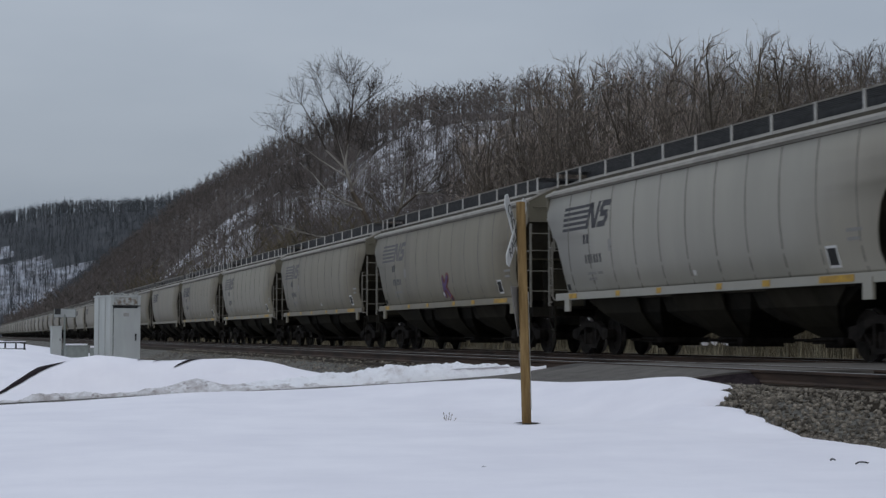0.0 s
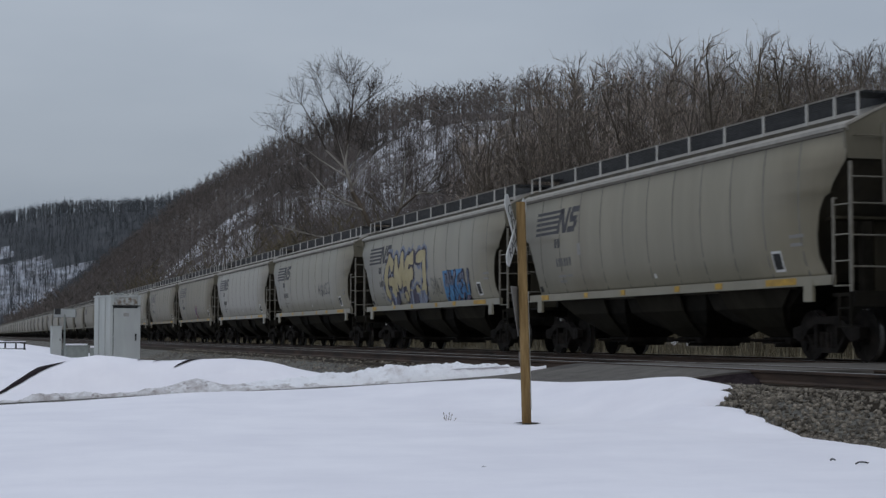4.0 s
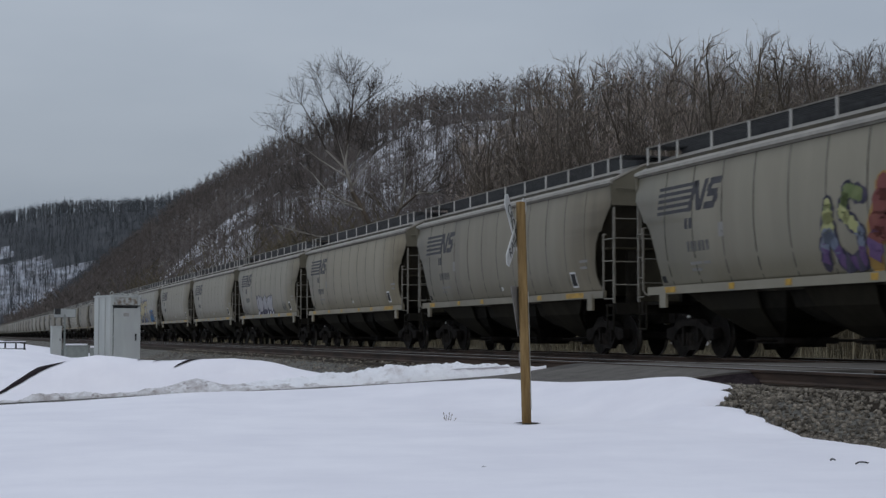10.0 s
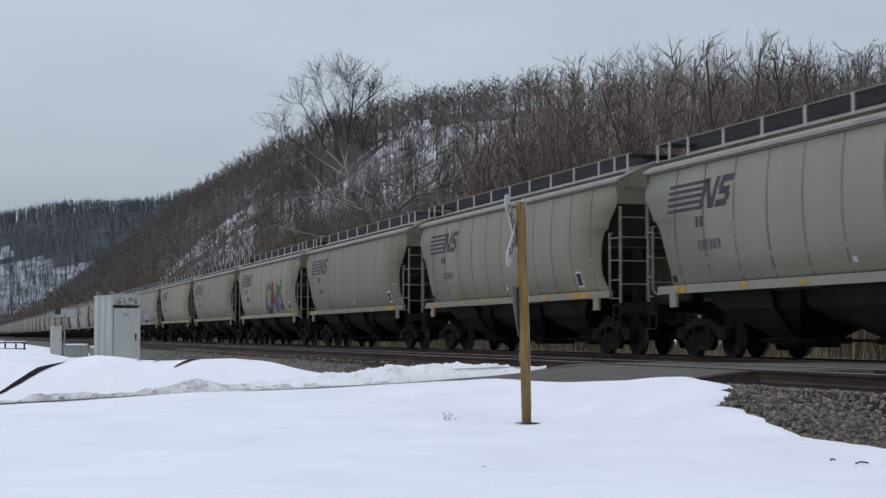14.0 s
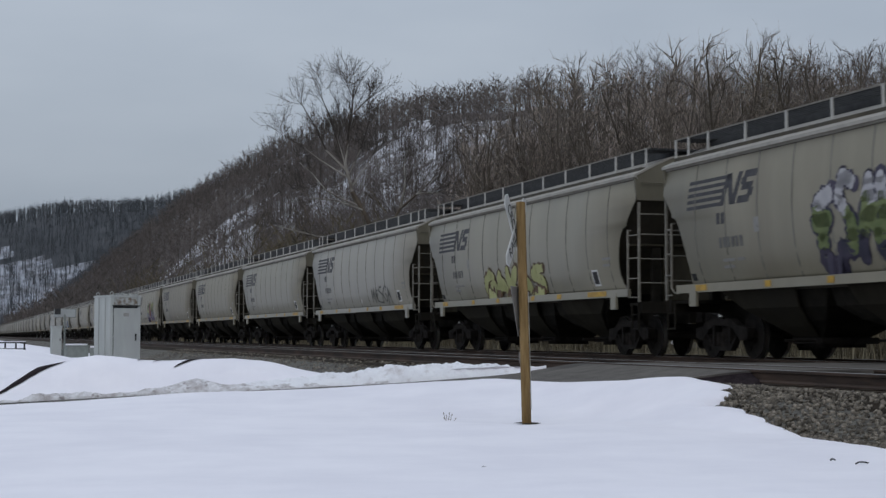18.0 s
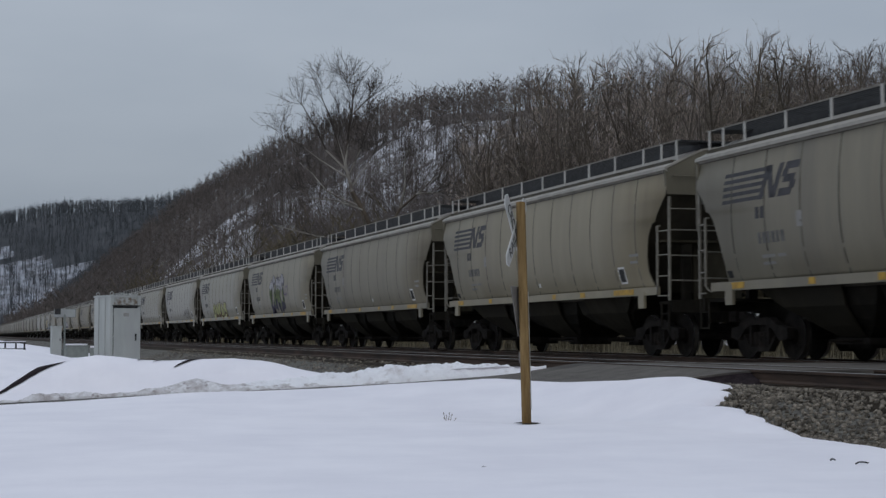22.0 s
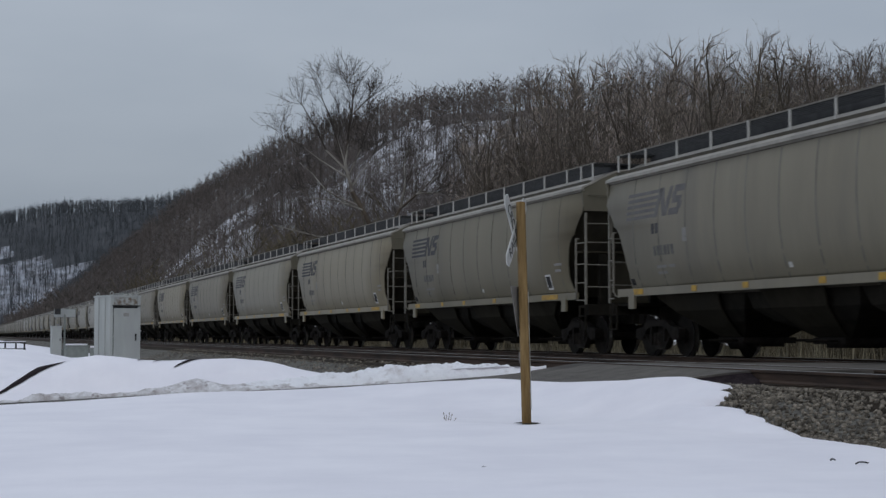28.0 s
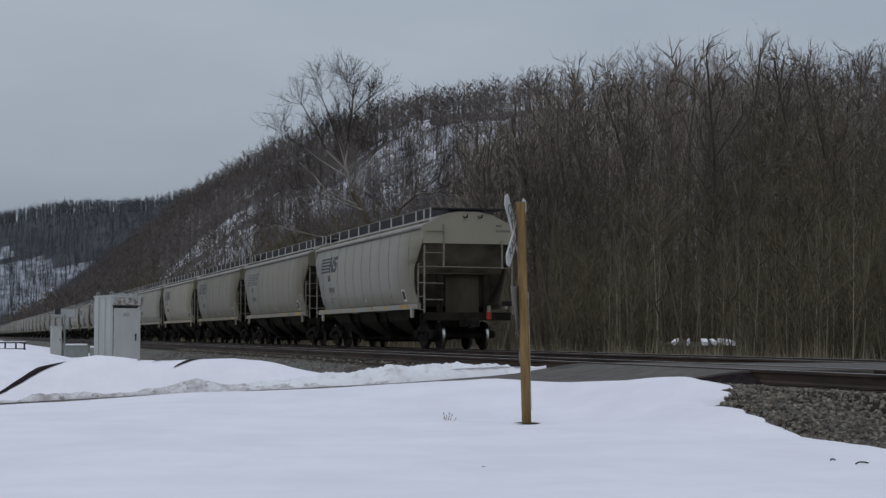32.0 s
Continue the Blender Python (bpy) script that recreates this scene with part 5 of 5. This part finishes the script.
# single lines of made-up letters: across 0 to 1, up 0 to 1
SHAPES = [
    [(0.95, 0.8), (0.55, 1.0), (0.12, 0.62), (0.1, 0.25), (0.5, 0.0), (0.92, 0.18), (0.88, 0.45), (0.55, 0.42)],
    [(0.08, 0.0), (0.2, 0.9), (0.48, 0.35), (0.78, 1.0), (0.95, 0.05)],
    [(0.9, 0.95), (0.3, 0.85), (0.12, 0.5), (0.7, 0.52), (0.2, 0.4), (0.3, 0.05), (0.95, 0.0)],
    [(0.1, 0.9), (0.9, 1.0), (0.82, 0.3), (0.5, 0.0), (0.1, 0.15)],
    [(0.05, 0.0), (0.45, 1.0), (0.62, 0.55), (0.25, 0.35), (0.62, 0.55), (0.95, 0.0)],
    [(0.12, 0.0), (0.15, 0.95), (0.2, 0.45), (0.85, 1.0), (0.3, 0.5), (0.95, 0.02)],
    [(0.9, 0.9), (0.35, 1.0), (0.15, 0.68), (0.8, 0.42), (0.72, 0.08), (0.1, 0.05)],
    [(0.1, 0.95), (0.15, 0.15), (0.55, 0.0), (0.85, 0.3), (0.9, 1.0)],
]


def tag(n, y0, y1, z0, z1, letters, bands, outline, width=0.2, halo=None, fat=1.5, wild=0.05, seed=1):
    """Rows of made-up sprayed letters between two ends and two heights; bands are paints from the top down."""
    r = random.Random(seed)
    back, haze = Form(), Form()
    fronts = [Form() for _ in bands]
    span = (y1 - y0) / len(letters)
    for k, which in enumerate(letters):
        rise, drop = r.uniform(0, 0.14), r.uniform(0, 0.1)
        pts = []
        for u, v in SHAPES[which]:
            y = y0 + span * (k + 0.02 + 0.96 * u) + r.uniform(-wild, wild)
            z = z0 + (z1 - z0) * (drop + (1 - rise - drop) * v) + r.uniform(-wild, wild)
            pts.append((y, z))
        for i, (a, b) in enumerate(zip(pts, pts[1:])):
            w = width * r.uniform(0.85, 1.2)
            if outline:
                stroke(back, a, b, w * fat, 0.010)
                dot(back, a, w * fat / 2, 0.010)
                dot(back, b, w * fat / 2, 0.010)
            if halo:
                stroke(haze, a, b, w * 2.0, 0.004)
                dot(haze, b, w * 1.0, 0.004)
            cuts = 4 if len(bands) > 1 else 1
            for c in range(cuts):
                p = (a[0] + (b[0] - a[0]) * c / cuts, a[1] + (b[1] - a[1]) * c / cuts)
                q = (a[0] + (b[0] - a[0]) * (c + 1) / cuts, a[1] + (b[1] - a[1]) * (c + 1) / cuts)
                level = (z1 - (p[1] + q[1]) / 2) / (z1 - z0)
                f = fronts[min(max(int(level * len(bands)), 0), len(bands) - 1)]
                stroke(f, p, q, w, 0.017, 3)
                dot(f, q, w / 2, 0.017)
    if halo:
        tagged(part("graffiti_halo", haze, halo, CARS[n], "hazy sprayed background"), kind="stuff")
    if outline:
        tagged(part("graffiti_outline", back, outline, CARS[n], "dark sprayed outline"), kind="stuff")
    for f, m in zip(fronts, bands):
        if f.v:
            tagged(part("graffiti_fill", f, m, CARS[n], "sprayed colour strokes"), kind="stuff")


tag(3, 4.75, -0.45, 1.62, 3.2, (0, 1, 2, 3), [CREAM], NAVY, 0.36, HAZE_BLUE, 1.38, 0.06, 7)
part("graffiti_panel", painted(-2.15, -4.2, 1.52, 2.45, 0.05, 8, 0.006), SKYBLUE, CARS[3], "blue sprayed panel")
tag(3, -2.3, -4.75, 1.58, 2.4, (1, 5, 2, 7), [HAZE_BLUE, SKYBLUE], NAVY, 0.13, None, 1.7, 0.05, 9)
tag(3, -0.85, -2.0, 1.75, 2.3, (6, 1, 4, 3), [SMOKE], None, 0.03, None, 1.5, 0.04, 10)
tag(14, 2.6, -2.25, 1.5, 2.25, (0, 4, 5, 4, 6), [LIME], RUSTY, 0.27, None, 1.35, 0.06, 12)
tag(15, 1.8, -1.55, 1.68, 3.25, (2, 6, 4, 5, 6), [PALE, PALE, FOREST, FOREST, NAVY], NAVY, 0.27, None, 1.35, 0.08, 15)
tag(15, -1.6, -2.5, 2.25, 2.75, (7, 3), [VIOLET], None, 0.04, None, 1.5, 0.04, 16)
tag(9, 0.35, -1.2, 1.6, 2.95, (4, 6), [FOREST, LIME, HAZE_BLUE, VIOLET], NAVY, 0.2, None, 1.4, 0.08, 22)
tag(9, -1.25, -2.45, 1.6, 3.1, (4,), [MAROON, MAROON, VIOLET], OCHRE, 0.36, None, 1.2, 0.05, 23)
tag(9, -2.45, -4.0, 1.6, 3.0, (1, 6), [LIME, FOREST, HAZE_BLUE, VIOLET], NAVY, 0.2, None, 1.4, 0.08, 24)
tag(9, -3.3, -4.3, 2.65, 3.05, (6, 0, 3), [SMOKE], None, 0.03, None, 1.5, 0.03, 25)
tag(6, 2.4, -1.55, 1.5, 2.3, (7, 1, 7, 4, 1, 5), [PALE], NAVY, 0.3, None, 1.3, 0.05, 31)
tag(6, 6.65, 5.5, 1.55, 2.0, (6, 4, 0, 7), [NAVY], None, 0.035, None, 1.5, 0.03, 33)
tag(6, -4.0, -4.7, 1.62, 2.0, (2, 1), [SMOKE], None, 0.09, None, 1.5, 0.08, 34)
tag(2, -1.9, -4.0, 2.1, 2.6, (4, 0, 7, 6, 3), [NAVY], None, 0.035, None, 1.5, 0.04, 35)
tag(13, -1.9, -4.6, 1.6, 2.25, (1, 2, 6, 0, 4), [SMOKE], None, 0.06, None, 1.5, 0.06, 37)
tag(0, -0.2, -0.9, 1.6, 2.25, (5,), [VIOLET], None, 0.12, MAROON, 1.5, 0.05, 39)


# ---- the railway sign on its post ----
def lettering(text, size, mat, parent, at):
    cu = bpy.data.curves.new("words", "FONT")
    cu.body, cu.size, cu.extrude, cu.align_x, cu.align_y = text, size, 0.001, "CENTER", "CENTER"
    tmp = bpy.data.objects.new("words", cu)
    scene.collection.objects.link(tmp)
    bpy.context.view_layer.update()
    me = bpy.data.meshes.new_from_object(tmp)
    bpy.data.objects.remove(tmp)
    me.materials.clear()
    me.materials.append(mat)
    return part("lettering", me, None, parent, "black capital letters", at=at)


def crossing_sign():
    base = (6.86, 18.83, -0.74)
    t = thing("crossing_sign", "wooden post with white crossed railway sign blades", "sign", at=pose(*base))
    lean = pose(0, 0, 0, 0.6, -1.5, -14)
    post = Form()
    post.sweep(lambda z: [(p * 0.056, q * 0.056, z) for p, q in ((1, 0.7), (0.7, 1), (-0.7, 1), (-1, 0.7), (-1, -0.7), (-0.7, -1), (0.7, -1), (1, -0.7))], [0, 0.8, 1.6, 2.4, 2.9])
    part("post", post, POST_WOOD, t, "tan square timber post", at=lean)
    part("reflective_strip", Form().box(0.066, 0.0, 1.0, 0.004, 0.05, 1.5), SIGN_WHITE, t, "narrow white reflective strip", at=lean)
    part("bolt", Form().rod((-0.075, 0, 2.52), (-0.06, 0, 2.52), 0.02), SIGN_BACK, t, at=lean)
    centre = Matrix.Translation((-0.115, 0.035, 2.52)) @ pose(0, 0, 0, 0, 0, -36)
    for k, (s, words) in enumerate(((45, "RAILROAD"), (-45, "CROSSING"))):
        f = Form()
        f.plate([(-0.012 - 0.02 * k, p, q) for p, q in ((-0.55, -0.1), (0.55, -0.1), (0.61, 0), (0.55, 0.1), (-0.55, 0.1), (-0.61, 0))], (0.012, 0, 0))
        blade = part("blade", f, SIGN_WHITE, t, "white pointed sign blade", at=centre @ pose(0, 0, 0, s, 0, 0))
        lettering(words, 0.185, BLACK, blade, pose(0.003 - 0.02 * k, 0, 0, 90, 0, 90))
    f = Form()
    f.plate([(0.0, -0.36, 0.32), (0.0, 0.36, 0.32), (0.0, 0.0, -0.32)], (0.006, 0, 0))
    part("yield_plate", f, SIGN_BACK, t, "grey back of a triangular sign plate", at=Matrix.Translation((-0.10, 0.045, 1.5)) @ pose(0, 0, 0, 0, 0, -35))
    part("bracket", Form().box(-0.05, 0.07, 0.92, 0.03, 0.05, 0.14), SIGN_BACK, t, at=lean)


crossing_sign()


# ---- the signal hut ----
def signal_hut():
    t = thing("signal_hut", "pale grey steel signal hut with a closed door", "hut", at=pose(5.2, 56.5, -0.62, 0, 0, 15))
    w, d, h = 1.1, 1.62, 2.42
    part("wall", Form().box(0, 0, h / 2, w, d, h, None, 0.03), HUT_PAINT, t, "pale grey painted steel walls")
    part("roof", Form().box(0, 0, h + 0.03, w + 0.06, d + 0.06, 0.06, None, 0.03), HUT_PAINT, t, "flat steel roof")
    for x in (-w / 2 + 0.05, w / 2 - 0.05):
        part("corner_post", Form().box(x, -d / 2 - 0.012, h / 2, 0.1, 0.03, h), HUT_PAINT, t)
    part("door_gap", Form().box(0.03, -d / 2 - 0.003, 1.04, 0.94, 0.012, 2.1), DARK_GAP, t, "dark gap round the door")
    door = part("door", Form().box(0.03, -d / 2 - 0.014, 1.02, 0.9, 0.03, 2.02), HUT_PAINT, t, "pale grey flush steel door")
    part("handle", Form().box(0.38, -d / 2 - 0.05, 1.0, 0.03, 0.05, 0.2).box(0.38, -d / 2 - 0.04, 1.1, 0.06, 0.03, 0.06), DARK_GAP, door, "dark door handle")
    for z in (0.35, 1.0, 1.75):
        part("hinge", Form().rod((-0.42, -d / 2 - 0.035, z), (-0.42, -d / 2 - 0.035, z + 0.12), 0.016), HUT_PAINT, door)
    part("drip_rail", Form().box(0.03, -d / 2 - 0.035, 2.11, 1.0, 0.06, 0.03), DARK_GAP, t)
    part("header_panel", Form().box(0.02, -d / 2 - 0.01, 2.27, 0.84, 0.02, 0.26), HUT_STAIN, t, "rust-stained panel over the door")
    for y in (-0.35, 0.3):
        part("wall_rib", Form().box(-w / 2 - 0.012, y, h / 2, 0.03, 0.05, h - 0.05), HUT_PAINT, t)
    for x, y in ((-w / 2 + 0.1, -d / 2 + 0.12), (w / 2 - 0.1, -d / 2 + 0.12), (-w / 2 + 0.1, d / 2 - 0.12), (w / 2 - 0.1, d / 2 - 0.12)):
        f = Form()
        ring = [(x + 0.06 * math.cos(a), y, h + 0.12 + 0.06 * math.sin(a)) for a in np.linspace(0, 6.283, 11)]
        f.path(ring, 0.014, 5)
        part("lifting_ring", f, HUT_PAINT, t, "steel lifting ring")
    f = Form().path([(-w / 2 + 0.1, -d / 2 + 0.02, h + 0.1), (w / 2 - 0.1, -d / 2 + 0.02, h + 0.1)], 0.015)
    part("roof_bar", f, HUT_PAINT, t)
    part("conduit", Form().rod((w / 2 + 0.03, -d / 2 + 0.1, 0.0), (w / 2 + 0.03, -d / 2 + 0.1, h), 0.025), HUT_PAINT, t)
    part("notice", Form().box(0.03, -d / 2 - 0.031, 1.8, 0.2, 0.004, 0.12), FADED, door)


signal_hut()


def relay_cabinet():
    t = thing("relay_cabinet", "small pale grey steel equipment cabinet in the snow", "cabinet", at=pose(4.54, 82.3, -0.6, 0, 0, 8))
    part("body", Form().box(0, 0, 0.75, 0.48, 0.5, 1.5, None, 0.02), HUT_PAINT, t)
    part("lid", Form().box(0, 0, 1.52, 0.54, 0.56, 0.05, None, 0.02), HUT_PAINT, t)
    part("door", Form().box(0, -0.26, 0.78, 0.42, 0.02, 1.3), HUT_PAINT, t)
    part("latch", Form().box(0.15, -0.285, 0.85, 0.03, 0.03, 0.12), DARK_GAP, t)


def panel_mast():
    t = thing("panel_mast", "steel mast with a tilted solar panel and box", "mast", at=pose(4.98, 82.6, -0.6))
    part("mast", Form().rod((0, 0, 0), (0, 0, 2.42), 0.05, None, 10), GREY_BOX, t, "grey steel mast")
    part("panel", Form().box(0.0, -0.05, 2.2, 1.05, 0.04, 0.42, (24, 0, 0)), HUT_PAINT, t, "pale snow-dusted solar panel")
    part("panel_frame", Form().box(0.0, -0.03, 2.2, 1.1, 0.03, 0.47, (24, 0, 0)), GREY_BOX, t)
    part("control_box", Form().box(-0.36, -0.08, 2.28, 0.3, 0.16, 0.3, None, 0.02), BLACK, t, "dark control box")
    part("arm", Form().rod((-0.45, 0, 2.1), (0.45, 0, 2.1), 0.025), GREY_BOX, t)
    part("base", Form().box(0, 0, 0.1, 0.35, 0.35, 0.5, None, 0.04), GREY_BOX, t)


relay_cabinet()
panel_mast()


def cable_box(x, y, z, w, d, h, turn, name, label):
    t = thing(name, label, "equipment box", at=pose(x, y, z, 0, 0, turn))
    part("body", Form().box(0, 0, h / 2, w, d, h, None, 0.03), GREY_BOX, t)
    part("lid", Form().box(0, 0, h + 0.02, w + 0.05, d + 0.05, 0.04, None, 0.03), GREY_BOX, t)
    cap = Form().box(0, 0, h + 0.075, w * 0.92, d * 0.92, 0.07, None, 0.09)
    part("snow_cap", cap, SNOW, t, "snow on the lid")


cable_box(5.0, 74.0, -0.55, 1.0, 0.6, 0.52, 8, "cable_box", "low grey steel cable box under snow")
cable_box(5.7, 72.0, -0.55, 0.5, 0.4, 0.42, -5, "junction_box", "small grey junction box under snow")


def guard_rail():
    t = thing("guard_rail", "low steel pipe railing with snow on it", "railing", at=pose(1.95, 66.0, -0.45))
    for x in (-0.8, -0.3, 0.12, 0.45):
        part("post", Form().rod((x, 0, 0), (x, 0, 0.64), 0.035, None, 8), DARK_GAP, t)
    part("top_rail", Form().rod((-0.9, 0, 0.62), (0.5, 0, 0.62), 0.03, None, 8), DARK_GAP, t)
    part("mid_rail", Form().rod((-0.9, 0, 0.36), (0.5, 0, 0.36), 0.03, None, 8), DARK_GAP, t)
    part("snow_cap", Form().box(-0.2, 0, 0.655, 1.4, 0.05, 0.025, None, 0.02), SNOW, t)


guard_rail()


# ---- small things in the snow ----
def at_ground(x, y, lift=0.09):
    return float(ground_z(np.array(x), np.array(y))) + lift


weed = thing("dead_weed", "dry brown weed stalks poking out of the snow", "weed", at=pose(5.96, 19.3, at_ground(5.96, 19.3, 0.06)))
for k, (dx, dy, h) in enumerate(((-0.05, 0.02, 0.11), (-0.02, 0, 0.08), (0.02, 0.01, 0.11), (0.05, 0, 0.09), (0.09, -0.02, 0.04), (-0.04, 0.03, 0.05))):
    part("stalk", Form().rod((0.01 * k - 0.02, 0, -0.03), (dx, dy, h), 0.006, 0.003, 5), TWIG, weed)
    part("seed_head", Form().rod((dx, dy, h), (dx * 1.15, dy, h + 0.02), 0.009, 0.004, 5), TWIG, weed)
for x, y, length, turn, name in ((4.11, 12.3, 0.07, 10, "bark_chip"), (7.2, 12.05, 0.06, 0, "stone_lump"), (7.27, 11.7, 0.17, 15, "fallen_stick")):
    t = thing(name, "dark bit of wood lying on the snow", "debris", at=pose(x, y, at_ground(x, y, 0.075), 0, 0, turn))
    f = Form().path([(-length / 2, 0, 0.01), (-length * 0.2, 0.01, 0.022), (length * 0.2, 0, 0.018), (length / 2, 0.015, 0.006)], 0.0065)
    part("piece", f, CAST, t)

# snow left on a brown earth bank in the woods
mound = thing("earth_mound", "low brown earth bank with patches of old snow", "mound", at=pose(28.0, 56.6, -1.3, 0, 0, -22))
f = Form()
f.sweep(lambda u: [(u, -1.4, 0), (u, -0.5, 1.35 + 0.08 * math.sin(u * 4)), (u, 0.4, 1.55 + 0.08 * math.sin(u * 6)), (u, 1.6, 0)], np.linspace(-1.7, 1.7, 14))
part("earth", f, WOOD_FLOOR, mound)
for u, w in ((-1.05, 0.2), (-0.55, 0.12), (0.1, 0.3), (0.42, 0.22), (0.95, 0.6)):
    part("snow_patch", Form().box(u, -0.1, 1.5, w * 0.8, 0.9, 0.15, (8, 6 * u, 14 * u), 0.05), SNOW, mound)


# ---- stones and ties of the track bed ----
def stones(name, label, count, place):
    """Angular crushed stones, joined; place() gives x, y and the height beneath."""
    r = np.random.RandomState(8)
    base = np.array([(x, y, z) for z in (-1, 1) for y in (-1, 1) for x in (-1, 1)], float) * 0.72
    tri = np.array([(0, 2, 3), (0, 3, 1), (4, 5, 7), (4, 7, 6), (0, 1, 5), (0, 5, 4), (2, 6, 7), (2, 7, 3), (0, 4, 6), (0, 6, 2), (1, 3, 7), (1, 7, 5)])
    p = place(r, count)
    v = base[None] * r.uniform(0.014, 0.036, (count, 1, 1)) * r.uniform(0.5, 1.25, (count, 8, 3)) * r.uniform(0.6, 1.2, (count, 1, 3))
    a = r.uniform(0, 6.28, count)
    c, s = np.cos(a)[:, None], np.sin(a)[:, None]
    tilt = r.uniform(-0.8, 0.8, count)
    ct, st = np.cos(tilt)[:, None], np.sin(tilt)[:, None]
    x, y, z = v[:, :, 0] * c - v[:, :, 1] * s, v[:, :, 0] * s + v[:, :, 1] * c, v[:, :, 2]
    y, z = y * ct - z * st, y * st + z * ct
    v = np.stack([x, y, z], -1) + p[:, None, :]
    f = (np.arange(count)[:, None, None] * 8 + tri[None]).reshape(-1, 3)
    return tagged(new(name, array_mesh(name, v.reshape(-1, 3), f, [STONE])), label, "ballast", kind="stuff")


def by_near_track(r, n):
    y = 9 + 19 * r.uniform(0, 1, n) ** 1.4
    x = snow_end(y) - 0.16 + r.uniform(0, 1, n) * (9.95 - snow_end(y))
    y2 = r.uniform(28, 75, n)
    far = r.uniform(0, 1, n) < 0.25
    x, y = np.where(far, r.uniform(7.4, 10.2, n), x), np.where(far, y2, y)
    bed = np.interp(x, [8.9, 9.53, 12], [-0.62, -0.205, -0.205])
    z = np.maximum(ground_z(x, y), bed)
    keep = (y < snow_far(x) + 0.35) | (y > road_far(x) + 0.2)
    return np.stack([x, np.where(keep, y, 12.0), z + 0.005], -1)


def on_snow_edge(r, n):
    y = 9.5 + 9.6 * r.uniform(0, 1, n)
    x = snow_end(y) + r.normal(-0.03, 0.06, n)
    return np.stack([x, y, ground_z(x, y) + 0.045], -1)


stones("edge_stones", "scattered grey stones along the edge of the snow", 420, on_snow_edge)
stones("ballast_stones", "loose grey crushed stones beside the rails", 14000, by_near_track)

tie = Form().box(0, 0, -0.255, 2.6, 0.23, 0.18).mesh("tie", TIE)
for t, length in ((near_track, 110), (far_track, 90)):
    for k in range(length):
        y = 6.0 + 0.52 * k
        if not road_near(t.location.x) - 0.4 < y < road_far(t.location.x) + 0.4:
            part("tie", tie, None, t, at=pose(random.uniform(-0.04, 0.04), y, -0.02, 0, 0, random.uniform(-1, 1)))


# ---- what moves ----
def gone(t):
    """Metres that the train has rolled since the start; it slows a little."""
    return BETWEEN * (0.78035 * t - 0.001354 * t * t)


# slack in the couplings, metres
SLACK = {2: -0.27, 3: -0.26, 4: -0.18, 5: -0.14, 6: -0.12, 7: -0.09, 8: -0.06, 9: -0.06, 10: -0.08, 11: -0.28, 12: -0.42, 13: -0.38, 14: -0.4, 15: -0.44, 16: -0.36, 17: -0.29, 18: -0.35, 19: -0.36,
         20: -0.35, 21: -0.46, 22: -0.53, 23: -0.6}


def motions():
    times = [k * 1.0 for k in range(33)]
    for n, car in CARS.items():
        walk(car, [(t, pose(FAR_TRACK, 47.2 - BETWEEN * n + SLACK.get(n, -0.34) + gone(t), 0)) for t in times])
    # the wheels roll; all the wheelsets turn alike
    turning = [o for car in CARS.values() for o in car.children_recursive if "fore" in o]
    for fore in (0, 1):
        alike = [o for o in turning if o["fore"] == fore]
        y = 0.89 if fore else -0.89
        walk(alike[0], [(k / FPS, pose(0, y, 0.457, rx=-math.degrees(gone(k / FPS) / 0.457) % 360)) for k in range(32 * FPS + 1)])
        act, slot_used = alike[0].animation_data.action, alike[0].animation_data.action_slot
        for o in alike[1:]:
            o.rotation_mode = "QUATERNION"
            o.animation_data_create()
            o.animation_data.action = act
            o.animation_data.action_slot = slot_used


motions()
